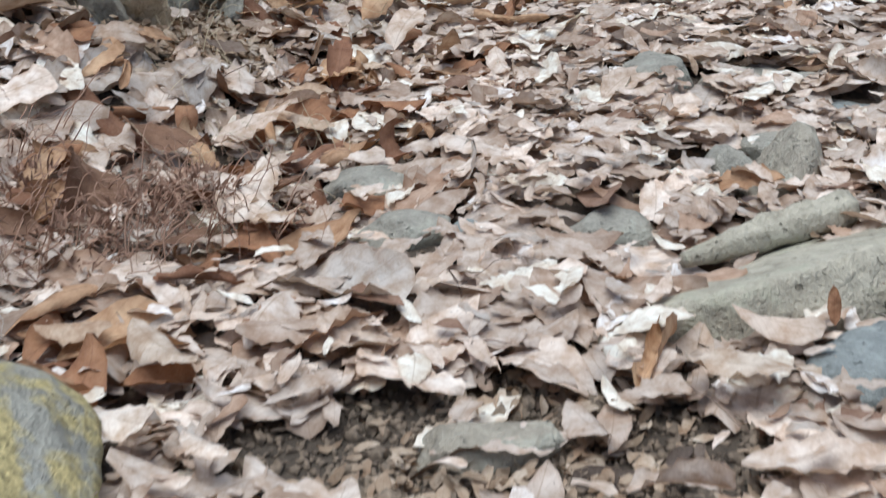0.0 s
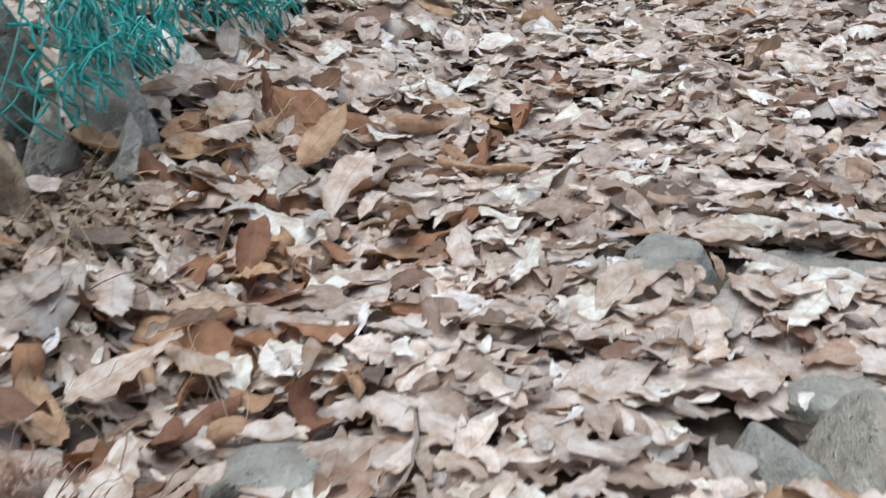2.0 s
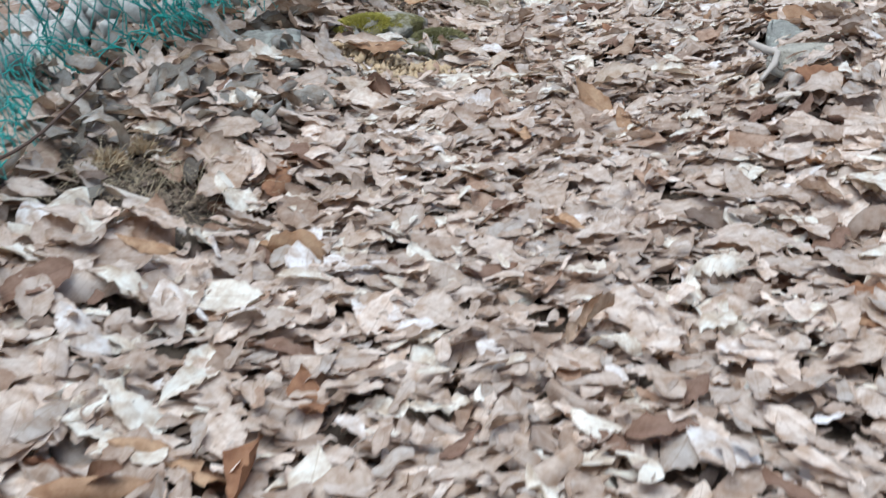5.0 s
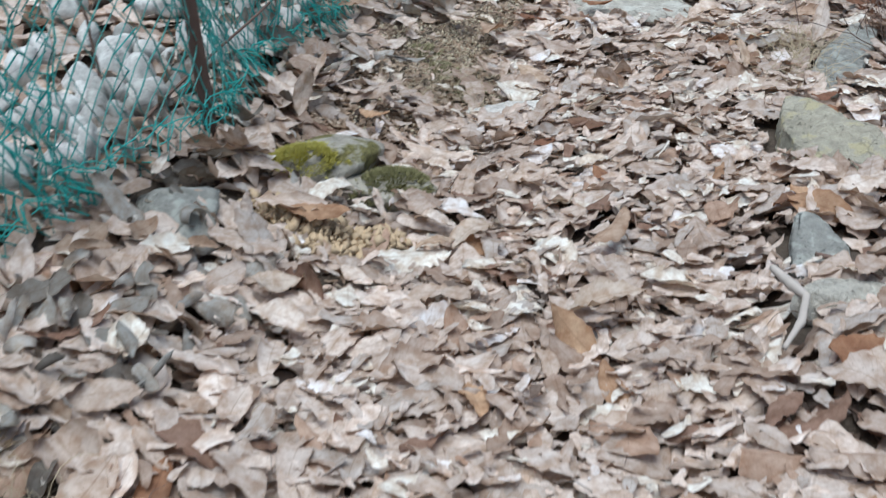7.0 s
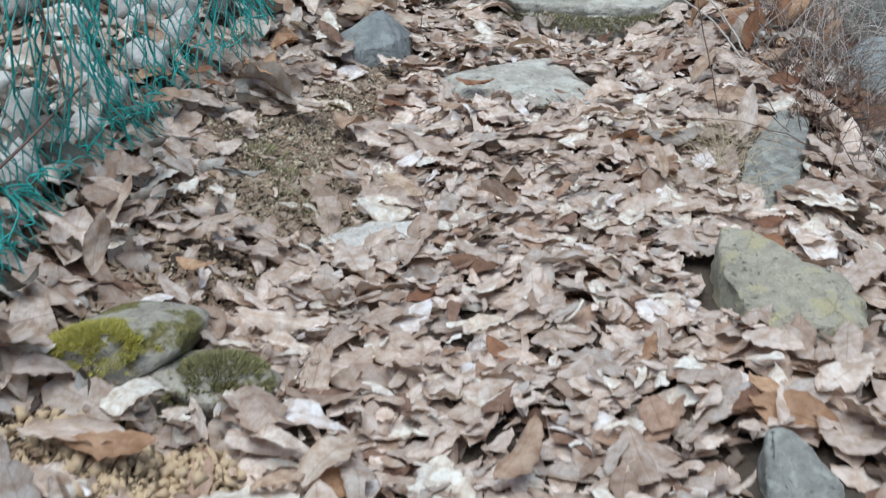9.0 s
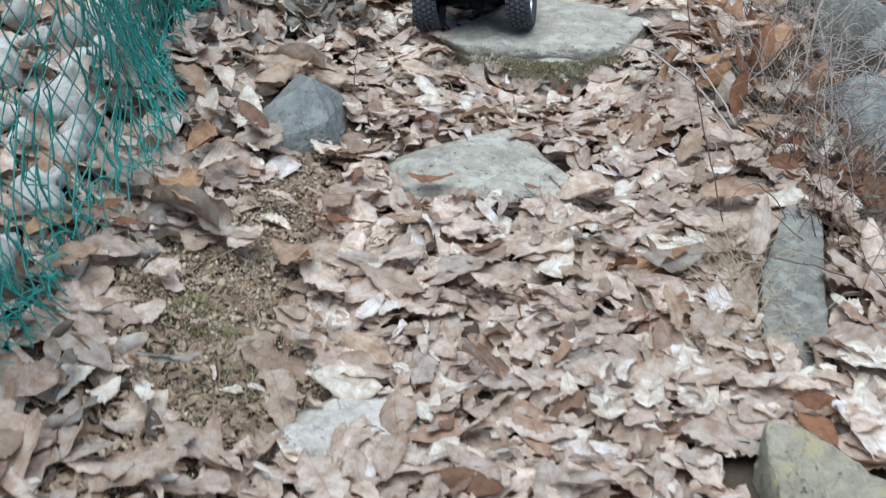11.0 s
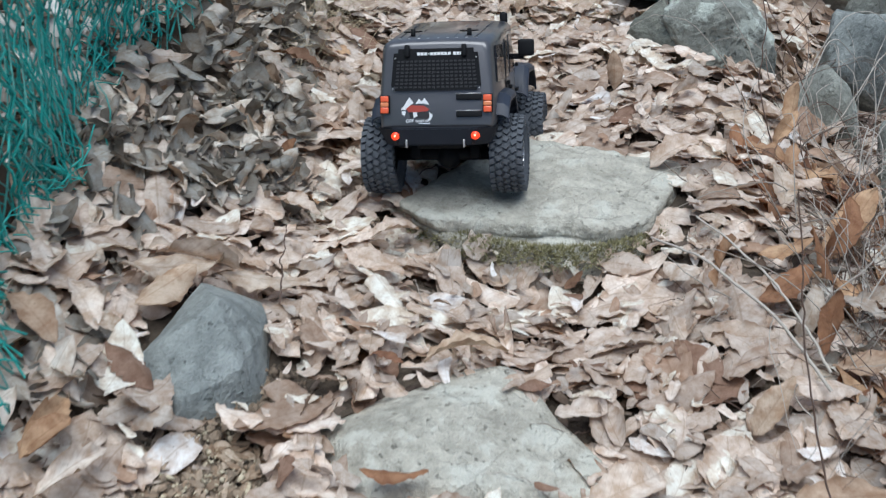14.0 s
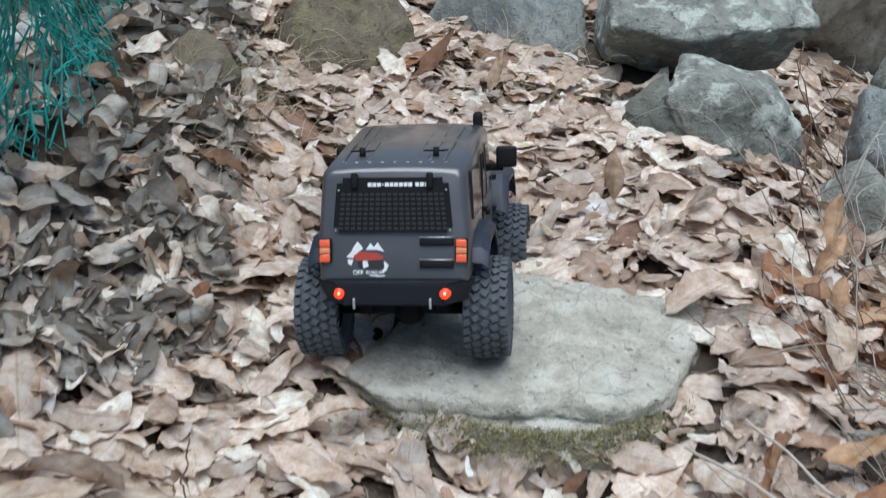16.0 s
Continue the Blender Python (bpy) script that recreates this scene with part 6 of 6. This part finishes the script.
# axles, gearbox and frame
for wy in (0.0, BASE):
    bm = bmesh.new()
    rod(bm, (-0.075, wy, TYRE), (0.075, wy, TYRE), 0.0095, seg=12)
    bmesh.ops.create_uvsphere(bm, u_segments=14, v_segments=10, radius=0.019, matrix=Matrix.Translation((0.004, wy, TYRE - 0.003)))
    box(bm, (-0.045, wy, TYRE + 0.004), (0.016, 0.03, 0.02), 0.003)
    box(bm, (0.045, wy, TYRE + 0.004), (0.016, 0.03, 0.02), 0.003)
    part("axle", bm, M_PLASTIC, car, "black axle with a round gear housing")
bm = bmesh.new()
box(bm, (0, 0.16, 0.086), (0.07, 0.44, 0.03), 0.006)
box(bm, (0, 0.155, 0.112), (0.135, 0.13, 0.03), 0.006)
part("frame", bm, M_PLASTIC, car)
for sx in (-1, 1):
    bm = bmesh.new()
    rod(bm, (sx * 0.052, 0.0, 0.062), (sx * 0.045, 0.045, 0.125), 0.0075, seg=10)
    part("shock", bm, M_PLASTIC, car)
    bm = bmesh.new()
    rod(bm, (sx * 0.055, 0.01, 0.055), (sx * 0.045, 0.145, 0.085), 0.004, seg=8)
    part("link", bm, M_PLASTIC, car)
    # mirrors
    bm = bmesh.new()
    box(bm, (sx * 0.1035, 0.198, 0.207), (0.026, 0.012, 0.027), 0.004)
    box(bm, (sx * 0.090, 0.205, 0.193), (0.018, 0.008, 0.009), 0.002)
    part("mirror", bm, M_PLASTIC, car, "black wing mirror")
    # side glass, door seam, handle and hinges
    bm = bmesh.new()
    for ya, yb, za, zb, cut in ((-0.045, 0.055, 0.166, 0.218, 0.010), (0.068, 0.108, 0.166, 0.224, 0.004), (0.122, 0.196, 0.170, 0.230, 0.030)):
        def wall(yy, zz):
            return (sx * (0.0845 + (0.0805 - 0.0845) * (zz - 0.152) / 0.09 + 0.0012), yy, zz)
        face = bm.faces.new([bm.verts.new(wall(a, b)) for a, b in ((ya, za), (yb, za), (yb - cut, zb), (ya + 0.006, zb))])
        made = bmesh.ops.extrude_face_region(bm, geom=[face])
        for vert in (v for v in made["geom"] if isinstance(v, bmesh.types.BMVert)):
            vert.co.x -= sx * 0.003
    bmesh.ops.recalc_face_normals(bm, faces=bm.faces)
    part("side_window", bm, M_GLASS, car, "dark glossy side window", smooth=False)
    for hy, hz, kind in ((0.082, 0.158, "door_handle"), (0.112, 0.150, "door_handle"), (0.205, 0.180, "door_hinge"), (0.205, 0.140, "door_hinge")):
        bm = bmesh.new()
        box(bm, (sx * 0.0865, hy, hz), (0.005, 0.011, 0.006), 0.0012)
        part(kind, bm, M_PLASTIC, car)
    bm = bmesh.new()
    box(bm, (sx * 0.0850, 0.062, 0.160), (0.0012, 0.0018, 0.10))
    part("door_seam", bm, M_PLASTIC, car)
    # roof clips
    bm = bmesh.new()
    rod(bm, (sx * 0.0415, -0.020, 0.230), (sx * 0.0415, -0.020, 0.2435), 0.0034, seg=10)
    rod(bm, (sx * 0.0415 - 0.014, -0.020, 0.2395), (sx * 0.0415 + 0.014, -0.022, 0.2400), 0.0009, seg=6)
    rod(bm, (sx * 0.0415 - 0.010, -0.016, 0.2390), (sx * 0.0415 + 0.010, -0.026, 0.2395), 0.0008, seg=6)
    part("roof_clip", bm, M_PLASTIC, car, "black body post with a spring clip")
    bm = bmesh.new()
    rod(bm, (sx * 0.040, 0.345, 0.172), (sx * 0.040, 0.345, 0.186), 0.0034, seg=10)
    rod(bm, (sx * 0.040 - 0.014, 0.345, 0.182), (sx * 0.040 + 0.014, 0.345, 0.1825), 0.0009, seg=6)
    part("bonnet_clip", bm, M_PLASTIC, car)
# snorkel on the windscreen post
bm = bmesh.new()
rod(bm, (0.062, 0.248, 0.165), (0.066, 0.205, 0.246), 0.0045, seg=12)
box(bm, (0.068, 0.196, 0.253), (0.012, 0.014, 0.022), 0.004)
part("snorkel", bm, M_PLASTIC, car, "black air intake pipe")
bm = bmesh.new()
face = bm.faces.new([bm.verts.new(p) for p in ((-0.068, 0.2405, 0.180), (0.068, 0.2405, 0.180), (0.066, 0.1985, 0.242), (-0.066, 0.1985, 0.242))])
made = bmesh.ops.extrude_face_region(bm, geom=[face])
for vert in (v for v in made["geom"] if isinstance(v, bmesh.types.BMVert)):
    vert.co.y -= 0.004
bmesh.ops.recalc_face_normals(bm, faces=bm.faces)
part("windscreen", bm, M_GLASS, car, "dark glossy windscreen", smooth=False)
bm = bmesh.new()
box(bm, (0, 0.412, 0.098), (0.16, 0.024, 0.024), 0.004)
part("front_bumper", bm, M_FLARE, car)
car.matrix_world = car_pose
